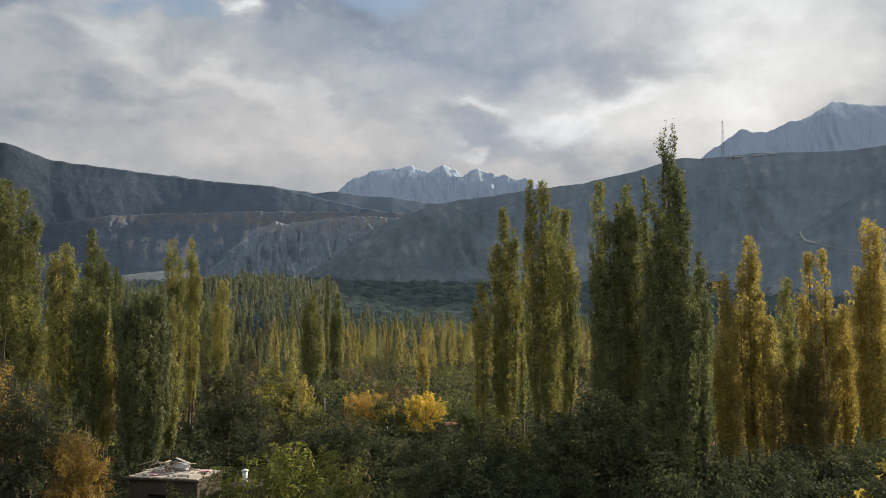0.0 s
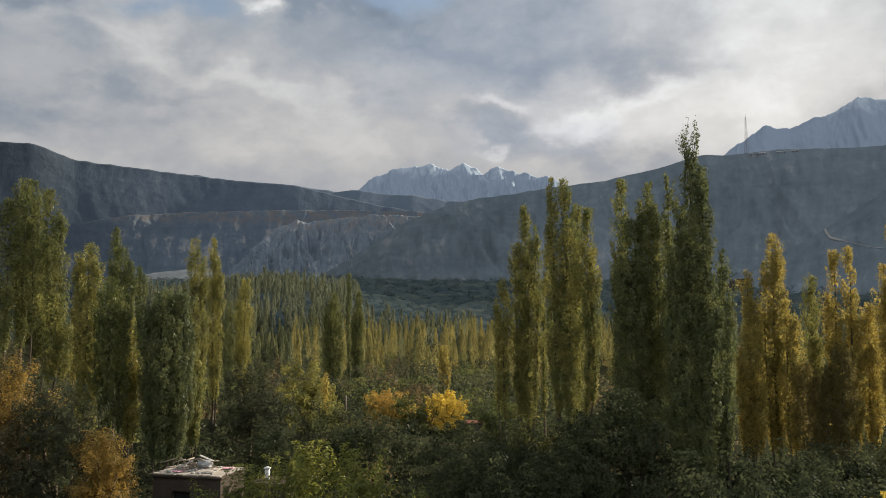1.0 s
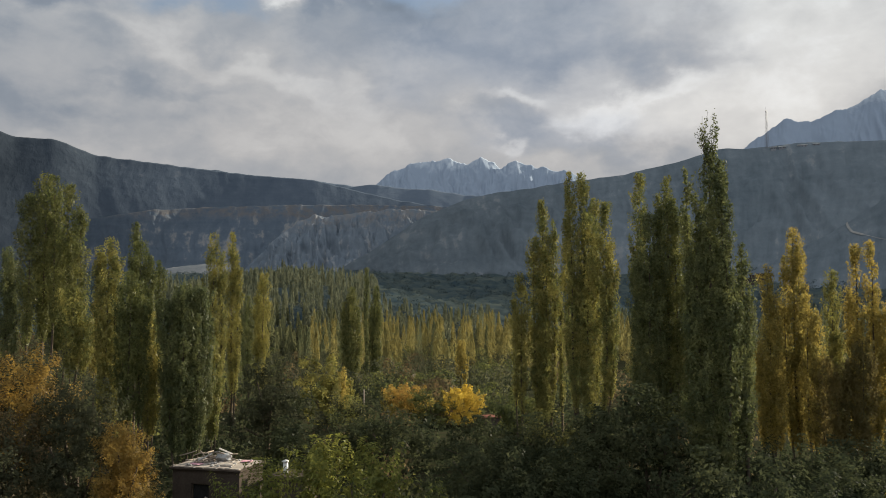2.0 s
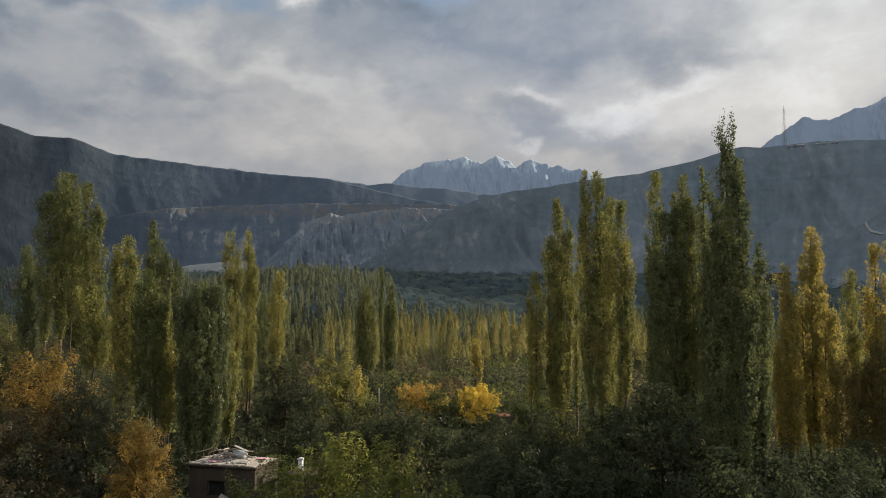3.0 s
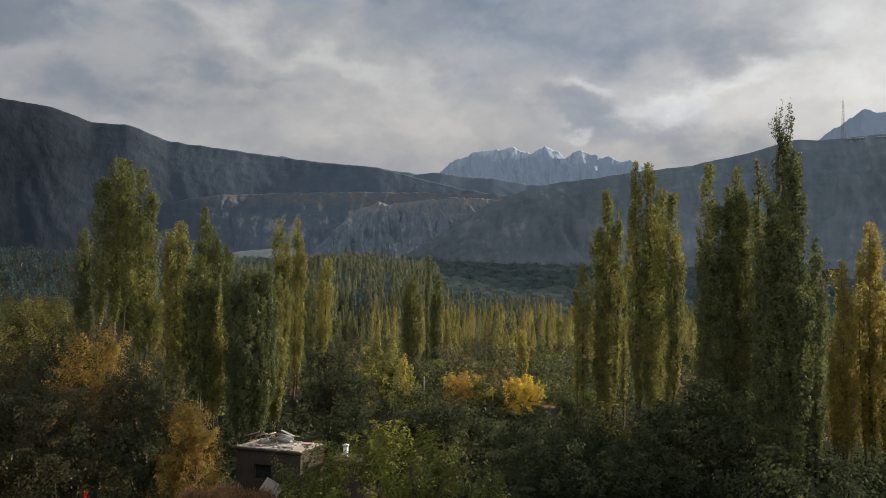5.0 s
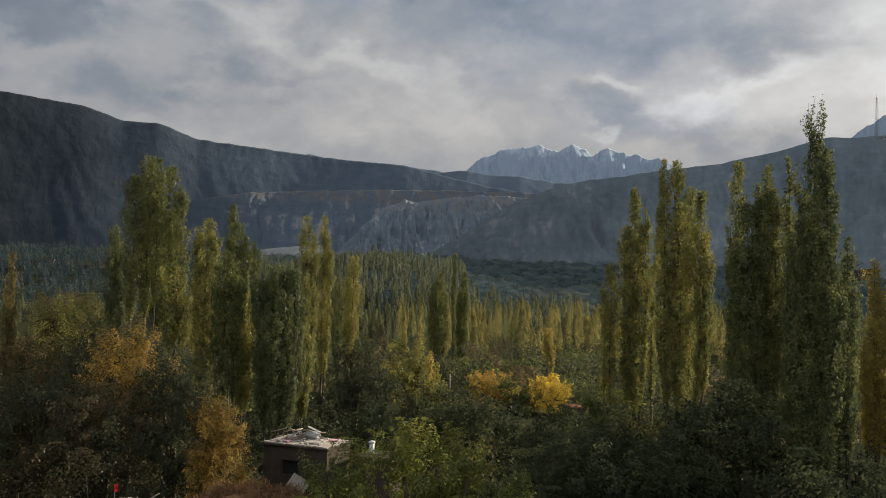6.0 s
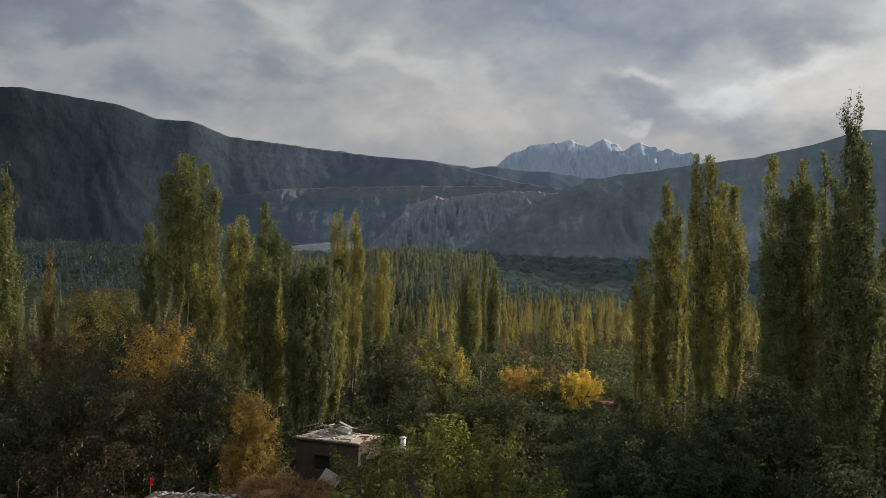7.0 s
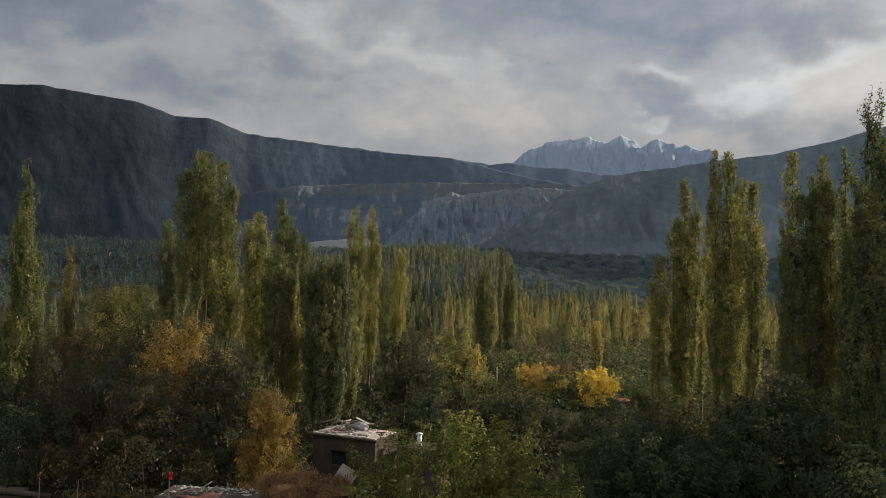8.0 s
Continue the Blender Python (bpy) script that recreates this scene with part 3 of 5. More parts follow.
ridge("gravel_bank", "pale gravel bank of the river below the cliffs", GRAVEL,
      [-21, -19.6, -18, -16, -14.6, -13], [1.3, 2.3, 2.6, 2.8, 2.9, 1.3], 880, 1060, 20, 1.5, 41, rugged=0.06, rows=12)


# ---- trees ----
def poplar(x, y, columns, mat, label, leaf=0.105, cover=3.9, seed=0, belly=0.42, blunt=0.26, bark=None, tip=None, name="poplar_tree"):
    """A columnar poplar: upright limbs from one base, each the axis of a narrow column of leafy sprays.
    columns: offset across, height of the tip, greatest width, height at which the leaves begin; heights are in the world.
    tip: a thin, almost bare leader, given in the same way."""
    rng = np.random.default_rng(seed + 100)
    z0 = height_at(x, y) - 0.1
    tree = thing(name, pose(x, y, z0, 0, 0, -math.degrees(math.atan2(x, y))), label, "tree", "poplar trees")
    crowd = max(abs(c[0]) for c in columns) + columns[0][2] * 0.5
    blades = []

    def spray(cen, way, out, length, body, count):
        """Leaves along short rising twigs."""
        b = rng.choice(len(cen), count, p=length * body / (length * body).sum())
        q = rng.beta(1.2, 1.1, count)
        d = rng.normal(size=(count, 3))
        d /= np.linalg.norm(d, axis=1)[:, None]
        r = body[b] * (0.35 + 0.65 * np.sin(math.pi * np.clip(q * 0.85 + 0.1, 0, 1))) * rng.uniform(0.1, 1.0, count) ** 0.45
        at = cen[b] + way[b] * ((q - 0.35) * length[b])[:, None] + d * r[:, None]
        at[:, 2] = np.maximum(at[:, 2], 0.25)
        return leaf_blades(rng, at, leaf, 0.5, facing=d * 0.9 + out[b] * 0.6, order=3.2)

    for k, (dx, top, wide, low) in enumerate(columns):
        h, l = top - z0, low - z0
        deep = 0.0 if k == 0 else rng.uniform(-0.6, 0.6) * crowd
        lean = rng.normal(0, 0.05, 2)
        s = np.linspace(0, 0.985, 9)
        spread = np.clip(s / 0.45, 0, 1) ** 0.7
        wob = 0.04 * wide * np.sin(s * 9 + k * 2.1)
        axis = np.stack([dx * spread + wob, deep * spread - wob + lean[1] * s, s * h], -1)
        r0 = 0.0085 * h if k == 0 else 0.0058 * h
        part("trunk" if k == 0 else "limb", tube_bm(axis.tolist(), [max(0.012, r0 * (1 - q) ** 0.85) for q in s]), bark or BARK, tree)
        span = h - l
        wide *= 1.13
        m = int(14 + 6.0 * span * wide)
        ribs = 5 + int(2.5 * wide)
        t = rng.beta(1.0, 1.02, m)
        phi = rng.integers(0, ribs, m) * (math.tau / ribs) + seed + rng.normal(0, 0.16, m) + 0.5 * np.sin(t * 3 + k)
        lump = 1 + 0.12 * np.sin(phi * 2 + t * span * 0.7 + k) + 0.12 * np.sin(phi - t * span * 1.3 + 2 * k + seed)
        prof = np.minimum(1, 0.30 + 0.70 * t / belly) * (1 - np.clip((t - 1 + blunt) / blunt, 0, 1) ** 1.9) ** 0.7
        reach = rng.uniform(0.02, 1, m) ** 0.42 * (0.5 * wide) * prof * lump * 0.88
        zz = l + t * span
        length = rng.uniform(0.5, 1.5, m) * (0.85 + 0.18 * wide)
        length = np.minimum(length, np.maximum(0.25, (h - zz) / 0.62))
        f = zz / h
        cen = np.stack([np.interp(f, s, axis[:, 0]) + np.cos(phi) * reach, np.interp(f, s, axis[:, 1]) + np.sin(phi) * reach, zz], -1)
        way = np.stack([np.cos(phi) * 0.20, np.sin(phi) * 0.20, np.full(m, 0.97)], -1) + rng.normal(0, 0.07, (m, 3))
        way /= np.linalg.norm(way, axis=1)[:, None]
        body = (0.11 + 0.07 * wide + 0.05 * length) * rng.uniform(0.6, 1.35, m)
        out = np.stack([np.cos(phi), np.sin(phi), np.full(m, 0.25)], -1)
        blades.append(spray(cen, way, out, length, body, int(cover * 1.5 * span * wide / leaf ** 2)))
        # the close inner foliage, which shades the far flank
        n = int(30 * span * wide)
        t = rng.beta(1.0, 1.15, n) * 0.92
        prof = np.minimum(1, 0.30 + 0.70 * t / belly) * (1 - np.clip((t - 1 + blunt) / blunt, 0, 1) ** 1.9) ** 0.7
        phi, reach = rng.uniform(0, math.tau, n), np.sqrt(rng.uniform(0, 1, n)) * 0.34 * wide * prof
        f = (l + t * span) / h
        at = np.stack([np.interp(f, s, axis[:, 0]) + np.cos(phi) * reach, np.interp(f, s, axis[:, 1]) + np.sin(phi) * reach, l + t * span], -1)
        blades.append(leaf_blades(rng, at, leaf * 2.4, 1.2, 0.6, facing=np.stack([np.cos(phi), np.sin(phi), np.full(n, 0.2)], -1), order=1.5))
    if tip:
        dx, top, wide, low = tip
        s = np.linspace(0, 1, 4)[:, None]
        for k in range(11):
            a = np.array([dx + rng.uniform(-0.2, 0.2) * wide, rng.uniform(-0.2, 0.2) * wide, low - z0 - rng.uniform(0.2, 1.0)])
            b = np.array([dx + rng.uniform(-0.42, 0.42) * wide, rng.uniform(-0.42, 0.42) * wide, top - z0 - (rng.uniform(0.25, 1.9) if k else 0.0)])
            p = a * (1 - s) + b * s + np.array([1, 1, 0]) * rng.normal(0, 0.04, (4, 3))
            part("twig", tube_bm(p.tolist(), [0.022, 0.016, 0.011, 0.007], 5), bark or BARK, tree)
            g = rng.uniform(0.1, 1.0, 6)
            cen = np.stack([np.interp(g, s[:, 0], p[:, i]) for i in range(3)], -1)
            up = np.tile((0.0, 0.0, 1.0), (6, 1))
            blades.append(spray(cen, up, up * 0, np.full(6, 0.6), np.full(6, 0.2), 70))
    part("crown", leaf_mesh("crown", np.concatenate(blades)), mat, tree)
    return tree


def broadleaf(x, y, base, high, wide, mat, label, lobes=9, leaf=0.17, cover=3.0, seed=0, name="broadleaf_tree", category="tree", group="", bark=None, deep=None, loose=1.0, second=None, turned_from=0.62, shoot=3.4, slim=0.75):
    """A round-headed tree or bush: a short trunk, limbs to several lobes, clumps of leaves on each lobe's skin. high: top's height in the world."""
    rng = np.random.default_rng(seed + 500)
    z0 = base if base is not None else height_at(x, y) - 0.1
    h = high - z0
    deep = deep or wide
    tree = thing(name, pose(x, y, z0), label, category, group)
    ph = np.arange(lobes) * 2.399 + rng.uniform(0, 6)
    lev = np.linspace(0.30, 0.80, lobes) + rng.uniform(-0.08, 0.08, lobes)
    ring = np.sqrt(np.clip(1 - ((lev - 0.45) / 0.5) ** 2, 0.05, 1)) * rng.uniform(0.35, 0.72, lobes)
    cen = np.stack([np.cos(ph) * ring * wide * 0.5, np.sin(ph) * ring * deep * 0.5, lev * h], -1)
    lr = rng.uniform(0.20, 0.30, lobes)
    lrad = np.stack([lr * wide, lr * deep, np.minimum(lr * h * 1.05, h - cen[:, 2])], -1)
    part("trunk", tube_bm([(0, 0, 0), (0.05 * wide * 0.3, 0, h * 0.2), (0, 0.03 * wide, h * 0.42)], [0.05 * h * 0.6, 0.04 * h * 0.6, 0.028 * h * 0.6]), bark or BARK, tree)
    for c in cen[::2]:
        part("limb", tube_bm([(0, 0, h * 0.15), tuple(c * np.array([0.45, 0.45, 0.7])), tuple(c)], [0.022 * h * 0.7, 0.015 * h * 0.7, 0.006 * h]), bark or BARK, tree)
    n = int(cover * 2.3 * h * wide / leaf ** 2)
    clumps = max(60, int(n / 85))
    k = rng.integers(0, lobes, clumps)
    d = rng.normal(size=(clumps, 3))
    d /= np.linalg.norm(d, axis=1)[:, None]
    rr = rng.uniform(0.35, 1.0, clumps) ** 0.5
    cc = cen[k] + d * lrad[k] * rr[:, None] * rng.uniform(0.85, 1.12, (clumps, 1))
    cc[:, 2] = np.clip(cc[:, 2], 0.06 * h, h)
    cs = rng.uniform(0.09, 0.20, clumps) * loose * math.sqrt(wide)
    b = rng.choice(clumps, n, p=(cs ** 2) / (cs ** 2).sum())
    # each clump is a leafy shoot that grows outwards and up
    way = d * 0.75 + np.array([0, 0, 0.55]) + rng.normal(0, 0.3, (clumps, 3))
    way /= np.linalg.norm(way, axis=1)[:, None]
    dd = rng.normal(size=(n, 3))
    dd /= np.linalg.norm(dd, axis=1)[:, None]
    along = rng.beta(1.1, 1.2, n)
    girth = cs[b] * 1.65 * (1.1 - along) ** 0.55
    c = cc[b] + way[b] * ((along - 0.45) * cs[b] * shoot)[:, None] + dd * (girth * rng.uniform(0.1, 1.0, n) ** 0.45)[:, None] * np.array([1, 1, 0.8])
    face = dd * 0.55 + d[b] * 0.75 + np.array([0, 0, 0.45])
    c[:, 2] = np.clip(c[:, 2], 0.02 * h, h + 0.25 * shoot * 0.1)
    q = leaf_blades(rng, c, leaf, 0.5, slim, facing=face, order=2.2)
    if second is None:
        part("crown", leaf_mesh("crown", q), mat, tree)
    else:
        turned = (k >= lobes * turned_from)[b]
        part("crown", leaf_mesh("crown", q[~turned]), mat, tree)
        part("crown", leaf_mesh("crown", q[turned]), second, tree, "leaves turned autumn orange")
    return tree


OLIVE = "tall columnar poplar with olive-green and yellowing leaves"
GREEN = "tall columnar poplar with dark green leaves in shade"
GOLD = "columnar poplar turned golden yellow, backlit by the sun"
YOUNG = "slender young poplar with bright yellow leaves"

# the great poplar above the rusty bushes and its neighbours
poplar(-28.6, 58.4, [(0.0, 22.4, 1.59, 10.8), (0.57, 22.1, 1.32, 12.0), (1.48, 21.9, 1.68, 10.8), (-0.96, 20.7, 1.5, 10.4), (2.25, 19.7, 1.15, 10.4), (0.88, 18.5, 3.09, 10.0)], LEAF_GREEN, OLIVE, seed=1)
poplar(-25.9, 56.9, [(0.0, 14.2, 2.12, 8.5), (0.76, 12.8, 1.44, 8.5)], LEAF_OLIVE, OLIVE, seed=3)
poplar(-26.3, 61.6, [(0.0, 13.3, 1.09, 8.2)], LEAF_GOLD, YOUNG, seed=5)
poplar(-34.6, 65.4, [(-0.3, 17.7, 1.4, 9.2), (0.2, 16.0, 1.0, 9.2)], LEAF_DEEP, GREEN, seed=4)
poplar(-22.9, 55.5, [(0.0, 17.6, 1.47, 5.7), (-0.41, 16.6, 0.98, 6.0), (0.5, 16.3, 1.06, 5.6)], LEAF_OLIVE, OLIVE, seed=6)
poplar(-20.5, 53.2, [(0.0, 15.2, 1.39, 5.6), (-0.43, 14.3, 1.16, 5.6), (0.62, 13.6, 1.31, 5.6)], LEAF_GREEN, OLIVE, seed=7)
poplar(-20.1, 55.5, [(0.0, 12.6, 1.04, 4.5), (0.33, 10.6, 0.96, 4.5)], LEAF_OLIVE, YOUNG, seed=8)
poplar(-28.4, 74.8, [(0.0, 20.5, 1.09, 7.7)], LEAF_DEEP, GREEN, seed=9)
poplar(-27.0, 72.1, [(0.0, 18.6, 1.98, 6.9), (0.78, 17.4, 1.36, 6.9), (1.65, 17.0, 1.04, 6.8)], LEAF_GREEN, OLIVE, seed=41)
poplar(-17.4, 54.3, [(0.0, 14.4, 1.7, 3.6), (-0.84, 13.5, 1.39, 3.7), (0.94, 14.1, 1.55, 3.6), (0.33, 13.9, 2.32, 3.6), (1.4, 12.6, 1.01, 4.0)], LEAF_DEEP, "broad poplar with dense dark green leaves in shade", seed=10, cover=5.2, blunt=0.12)
poplar(-16.5, 57.7, [(0.0, 9.7, 1.22, 3.8), (0.3, 10.5, 0.73, 4.2)], LEAF_OLIVE, YOUNG, seed=40)
poplar(-23.3, 81.7, [(0.0, 20.1, 1.61, 4.4), (0.79, 18.4, 1.04, 4.4)], LEAF_OLIVE, OLIVE, seed=11)
poplar(-22.1, 84.1, [(0.0, 20.3, 1.3, 4.2), (0.54, 17.9, 0.83, 4.2)], LEAF_OLIVE, OLIVE, seed=12)
poplar(-20.2, 89.7, [(0.0, 16.4, 1.62, 4.2), (-0.52, 13.9, 1.25, 4.2)], LEAF_OLIVE, OLIVE, seed=13)
poplar(-22.4, 92.3, [(0.0, 14.0, 1.68, 3.9)], LEAF_DEEP, GREEN, seed=14)
# trees in the middle of the valley
poplar(-17.7, 149.0, [(0.0, 16.0, 2.65, -2.6), (-1.1, 13.5, 2.04, -2.5), (1.02, 12.5, 1.83, -2.6)], LEAF_GREEN, OLIVE, seed=15, leaf=0.17)
poplar(-16.6, 164.2, [(0.0, 20.2, 1.23, -0.8)], LEAF_DEEP, GREEN, seed=16, leaf=0.17)
poplar(-13.7, 154.4, [(0.0, 16.3, 2.1, -3.1), (-0.83, 12.5, 1.68, -3.1)], LEAF_GREEN, GREEN, seed=17, leaf=0.17)
poplar(-10.4, 81.3, [(0.0, 6.9, 0.78, 1.5)], LEAF_GOLD, YOUNG, seed=18)
poplar(1.5, 130.0, [(0.0, 7.3, 1.94, -1.4), (0.51, 5.1, 1.41, -1.4)], LEAF_GOLD, YOUNG, seed=19, leaf=0.17)
# the loose group with visible stems
poplar(6.8, 61.6, [(0.0, 20.6, 1.09, 4.6), (0.81, 19.1, 0.76, 5.4), (-0.65, 17.8, 1.09, 4.5), (0.21, 17.3, 1.68, 4.6)], LEAF_OLIVE, OLIVE, seed=20, cover=4.0, belly=0.62)
poplar(5.1, 60.8, [(0.0, 15.2, 1.05, 5.1), (-0.43, 13.2, 0.72, 5.5)], LEAF_OLIVE, OLIVE, seed=21, cover=3.4, belly=0.5)
poplar(8.2, 62.5, [(0.0, 15.2, 0.64, 5.1)], LEAF_OLIVE, OLIVE, seed=22, cover=3.4, belly=0.5)
poplar(9.2, 57.3, [(0.0, 21.9, 1.12, 5.4), (-0.88, 21.8, 1.09, 5.9), (0.77, 20.2, 1.09, 5.4), (1.41, 19.7, 1.00, 5.8), (1.78, 17.0, 0.84, 6.7), (-1.08, 18.2, 0.84, 7.0), (0.22, 19.0, 2.33, 5.4)], LEAF_OLIVE, OLIVE, seed=24, cover=4.0, belly=0.66)
# the dark pair and the tallest tree
poplar(11.8, 51.7, [(0.0, 21.0, 0.97, 5.9), (-0.4, 17.3, 0.65, 5.9)], LEAF_OLIVE, OLIVE, seed=26, belly=0.55)
poplar(11.9, 50.1, [(0.0, 18.2, 1.75, 5.5), (-0.58, 15.2, 1.26, 5.5), (0.62, 16.5, 1.4, 5.5)], LEAF_DEEP, GREEN, seed=42, cover=5.0, belly=0.5, blunt=0.15)
poplar(13.1, 50.3, [(0.0, 20.6, 1.13, 5.8), (0.43, 19.2, 0.99, 5.8), (-0.48, 19.4, 0.85, 5.8)], LEAF_GREEN, OLIVE, seed=27, cover=4.6, belly=0.5)
poplar(13.9, 49.1, [(0.0, 18.0, 1.18, 6.0), (0.39, 15.8, 0.83, 6.3)], LEAF_GREEN, OLIVE, seed=28, belly=0.5)
poplar(13.4, 43.0, [(0.0, 21.1, 1.34, 3.2), (-1.1, 20.2, 0.52, 10.0), (-0.66, 18.6, 1.22, 3.2), (0.58, 20.2, 1.1, 3.2), (0.77, 16.8, 1.04, 3.3), (-0.04, 16.9, 2.01, 3.2), (-0.55, 12.3, 1.83, 2.9), (0.53, 12.3, 1.53, 3.3)], LEAF_DEEP, "tallest poplar, dark green with a thin bare tip", seed=29, cover=4.6, belly=0.45, tip=(0.05, 23.05, 1.3, 20.4))
poplar(15.1, 43.4, [(0.0, 16.0, 0.84, 5.7), (-0.37, 14.3, 1.51, 3.9), (0.04, 13.4, 1.01, 5.4)], LEAF_DEEP, GREEN, seed=30, belly=0.45)
# the golden row
poplar(23.5, 57.4, [(0.0, 18.0, 1.51, 2.9), (0.36, 16.7, 0.93, 6.9), (-0.59, 15.9, 1.09, 3.1)], LEAF_GOLD, GOLD, seed=31, cover=3.4)
poplar(21.2, 56.1, [(0.0, 15.4, 0.98, 9.4), (0.41, 13.5, 0.9, 4.1)], LEAF_GOLD, GOLD, seed=47, cover=3.2)
poplar(20.9, 55.2, [(0.0, 11.6, 1.52, 3.3), (-0.54, 10.2, 0.96, 3.5), (0.51, 9.8, 0.96, 3.3)], LEAF_GOLD, GOLD, seed=32, cover=3.0)
poplar(23.4, 55.3, [(0.0, 13.4, 1.3, 3.4), (0.52, 12.4, 0.98, 3.5)], LEAF_GOLD, GOLD, seed=33, cover=3.5)
poplar(27.3, 60.1, [(0.0, 15.1, 1.25, 3.4), (0.17, 11.5, 1.07, 3.4)], LEAF_OLIVE, GOLD, seed=34, cover=3.6)
poplar(27.0, 55.8, [(0.0, 16.7, 1.05, 3.3), (-0.41, 13.3, 0.93, 3.3)], LEAF_GOLD, GOLD, seed=35, cover=3.4)
poplar(28.3, 56.3, [(0.0, 16.9, 1.11, 3.2), (0.13, 12.3, 1.11, 3.2)], LEAF_GOLD, GOLD, seed=36, cover=3.4)
# the low amber poplars have their neighbours' shade put into the leaf colour
poplar(26.3, 53.9, [(0.0, 10.5, 1.79, 3.3), (-0.93, 9.1, 1.38, 3.2)], LEAF_AMBER, GOLD, seed=37, cover=3.6)
poplar(29.6, 56.7, [(0.0, 13.1, 1.3, 3.1), (0.39, 11.5, 1.04, 3.1)], LEAF_GOLD, GOLD, seed=38, cover=3.4)
poplar(24.2, 54.9, [(0.0, 9.4, 1.63, 3.1), (0.73, 8.7, 1.38, 3.2)], LEAF_AMBER, GOLD, seed=43, cover=3.6)
poplar(29.3, 52.4, [(0.0, 18.6, 1.47, 3.5), (-0.64, 15.6, 0.98, 3.8), (0.55, 18.1, 1.38, 3.5), (-0.05, 15.2, 2.28, 3.5)], LEAF_GOLD, GOLD, seed=39, cover=3.5)
# far side by the yard
poplar(-35.6, 48.3, [(0.0, 20.3, 0.81, 5.5), (-0.02, 18.2, 1.38, 5.5), (-0.44, 17.1, 0.73, 8.8), (0.64, 14.4, 1.22, 5.1), (-0.0, 13.1, 1.63, 5.1)], LEAF_GREEN, OLIVE, seed=44, bark=PALE_BARK, cover=3.4)
poplar(-35.4, 47.2, [(0.0, 10.5, 0.88, 5.3), (-0.53, 10.2, 1.04, 5.3)], LEAF_GREEN, OLIVE, seed=48, bark=PALE_BARK)
poplar(-43.5, 64.8, [(0.0, 15.4, 0.95, 4.3), (-0.07, 12.3, 1.27, 4.3)], LEAF_AMBER, YOUNG, seed=45, cover=3.0)
poplar(-38.3, 47.5, [(0.0, 11.6, 2.07, 5.1), (-0.96, 12.3, 1.66, 5.2)], LEAF_GREEN, OLIVE, seed=46)

# round-headed trees and bushes; the dark ones have shade put into their leaf colour
ORCH = "orchard trees"
broadleaf(-25.2, 47.0, None, 11.5, 6.5, LEAF_GREY, "wide grey-green tree behind an orange crown", 12, leaf=0.13, loose=0.95, seed=1, group=ORCH)
broadleaf(-22.3, 43.9, None, 11.0, 5.2, LEAF_RUST, "round tree with rusty orange upper leaves", 11, leaf=0.12, loose=0.9, seed=2, second=LEAF_ORANGE, turned_from=0.6, group=ORCH)
broadleaf(-18.9, 42.2, None, 9.8, 4.9, LEAF_GREY, "round grey-green tree in half shade", 10, leaf=0.12, loose=0.95, seed=3, group=ORCH)
broadleaf(-21.2, 39.5, None, 7.9, 5.6, LEAF_GREY, "dusky green and brown bush in shade", 10, leaf=0.12, loose=0.95, seed=4, second=LEAF_RUST, turned_from=0.7, group=ORCH)
broadleaf(-26.0, 41.0, None, 8.7, 6.0, LEAF_RUST_SHADED, "rusty brown and green tree in shade", 11, leaf=0.12, loose=0.95, seed=6, second=LEAF_GREY, turned_from=0.6, group=ORCH)
broadleaf(-30.5, 47.0, None, 9.6, 6.5, LEAF_RUST_SHADED, "brownish green tree in autumn leaf", 11, leaf=0.13, seed=5, second=LEAF_RUST, turned_from=0.75, group=ORCH)
broadleaf(-16.0, 41.0, None, 7.3, 3.3, LEAF_ORANGE, "orange autumn shrub beside the mud house", 9, seed=61, leaf=0.085, loose=0.95, cover=3.8, group=ORCH)
broadleaf(-39.5, 67, None, 12.0, 8.0, LEAF_RUST_SHADED, "wide olive-brown tree below the poplars", 11, leaf=0.15, loose=1.1, seed=7, second=LEAF_OLIVE, turned_from=0.55, group=ORCH)
broadleaf(-57.7, 95, None, 12.6, 9.0, LEAF_RUST_SHADED, "olive and brown round tree in evening light", 10, leaf=0.2, seed=8, second=LEAF_RUST, group=ORCH)
broadleaf(-49, 92, None, 10.6, 7.0, LEAF_RUST_SHADED, "olive and brown round tree in evening light", 9, leaf=0.2, seed=9, second=LEAF_RUST, group=ORCH)
broadleaf(-17.1, 78, None, 8.3, 7.0, LEAF_GREY, "round grey-green tree among the poplars", 10, leaf=0.19, seed=10, group=ORCH)
broadleaf(-13.2, 88, None, 7.6, 7.0, LEAF_OLIVE, "round tree with yellowing leaves", 10, leaf=0.25, seed=11, group=ORCH)
broadleaf(1.4, 97, None, 3.4, 5.6, LEAF_YELLOW, "bright yellow autumn bush in sunlight", 14, leaf=0.17, seed=12, loose=0.8, cover=4.5, group=ORCH)
broadleaf(-5.2, 98, None, 3.5, 6.5, LEAF_GOLD, "yellow and orange bush in sunlight", 14, leaf=0.17, seed=13, loose=0.8, cover=4.5, second=LEAF_APRICOT, turned_from=0.6, group=ORCH)
broadleaf(-4.5, 31.0, None, 8.0, 3.7, LEAF_WALNUT, "sunlit green tree with broad leaves below the camera", 11, leaf=0.135, seed=14, group=ORCH, cover=3.1, loose=0.85, shoot=5.0, slim=0.65)
broadleaf(-3.1, 30.6, None, 8.1, 4.2, LEAF_WALNUT, "sunlit green tree with broad leaves below the camera", 11, leaf=0.135, seed=31, group=ORCH, cover=3.1, loose=0.85, shoot=5.0, slim=0.65)
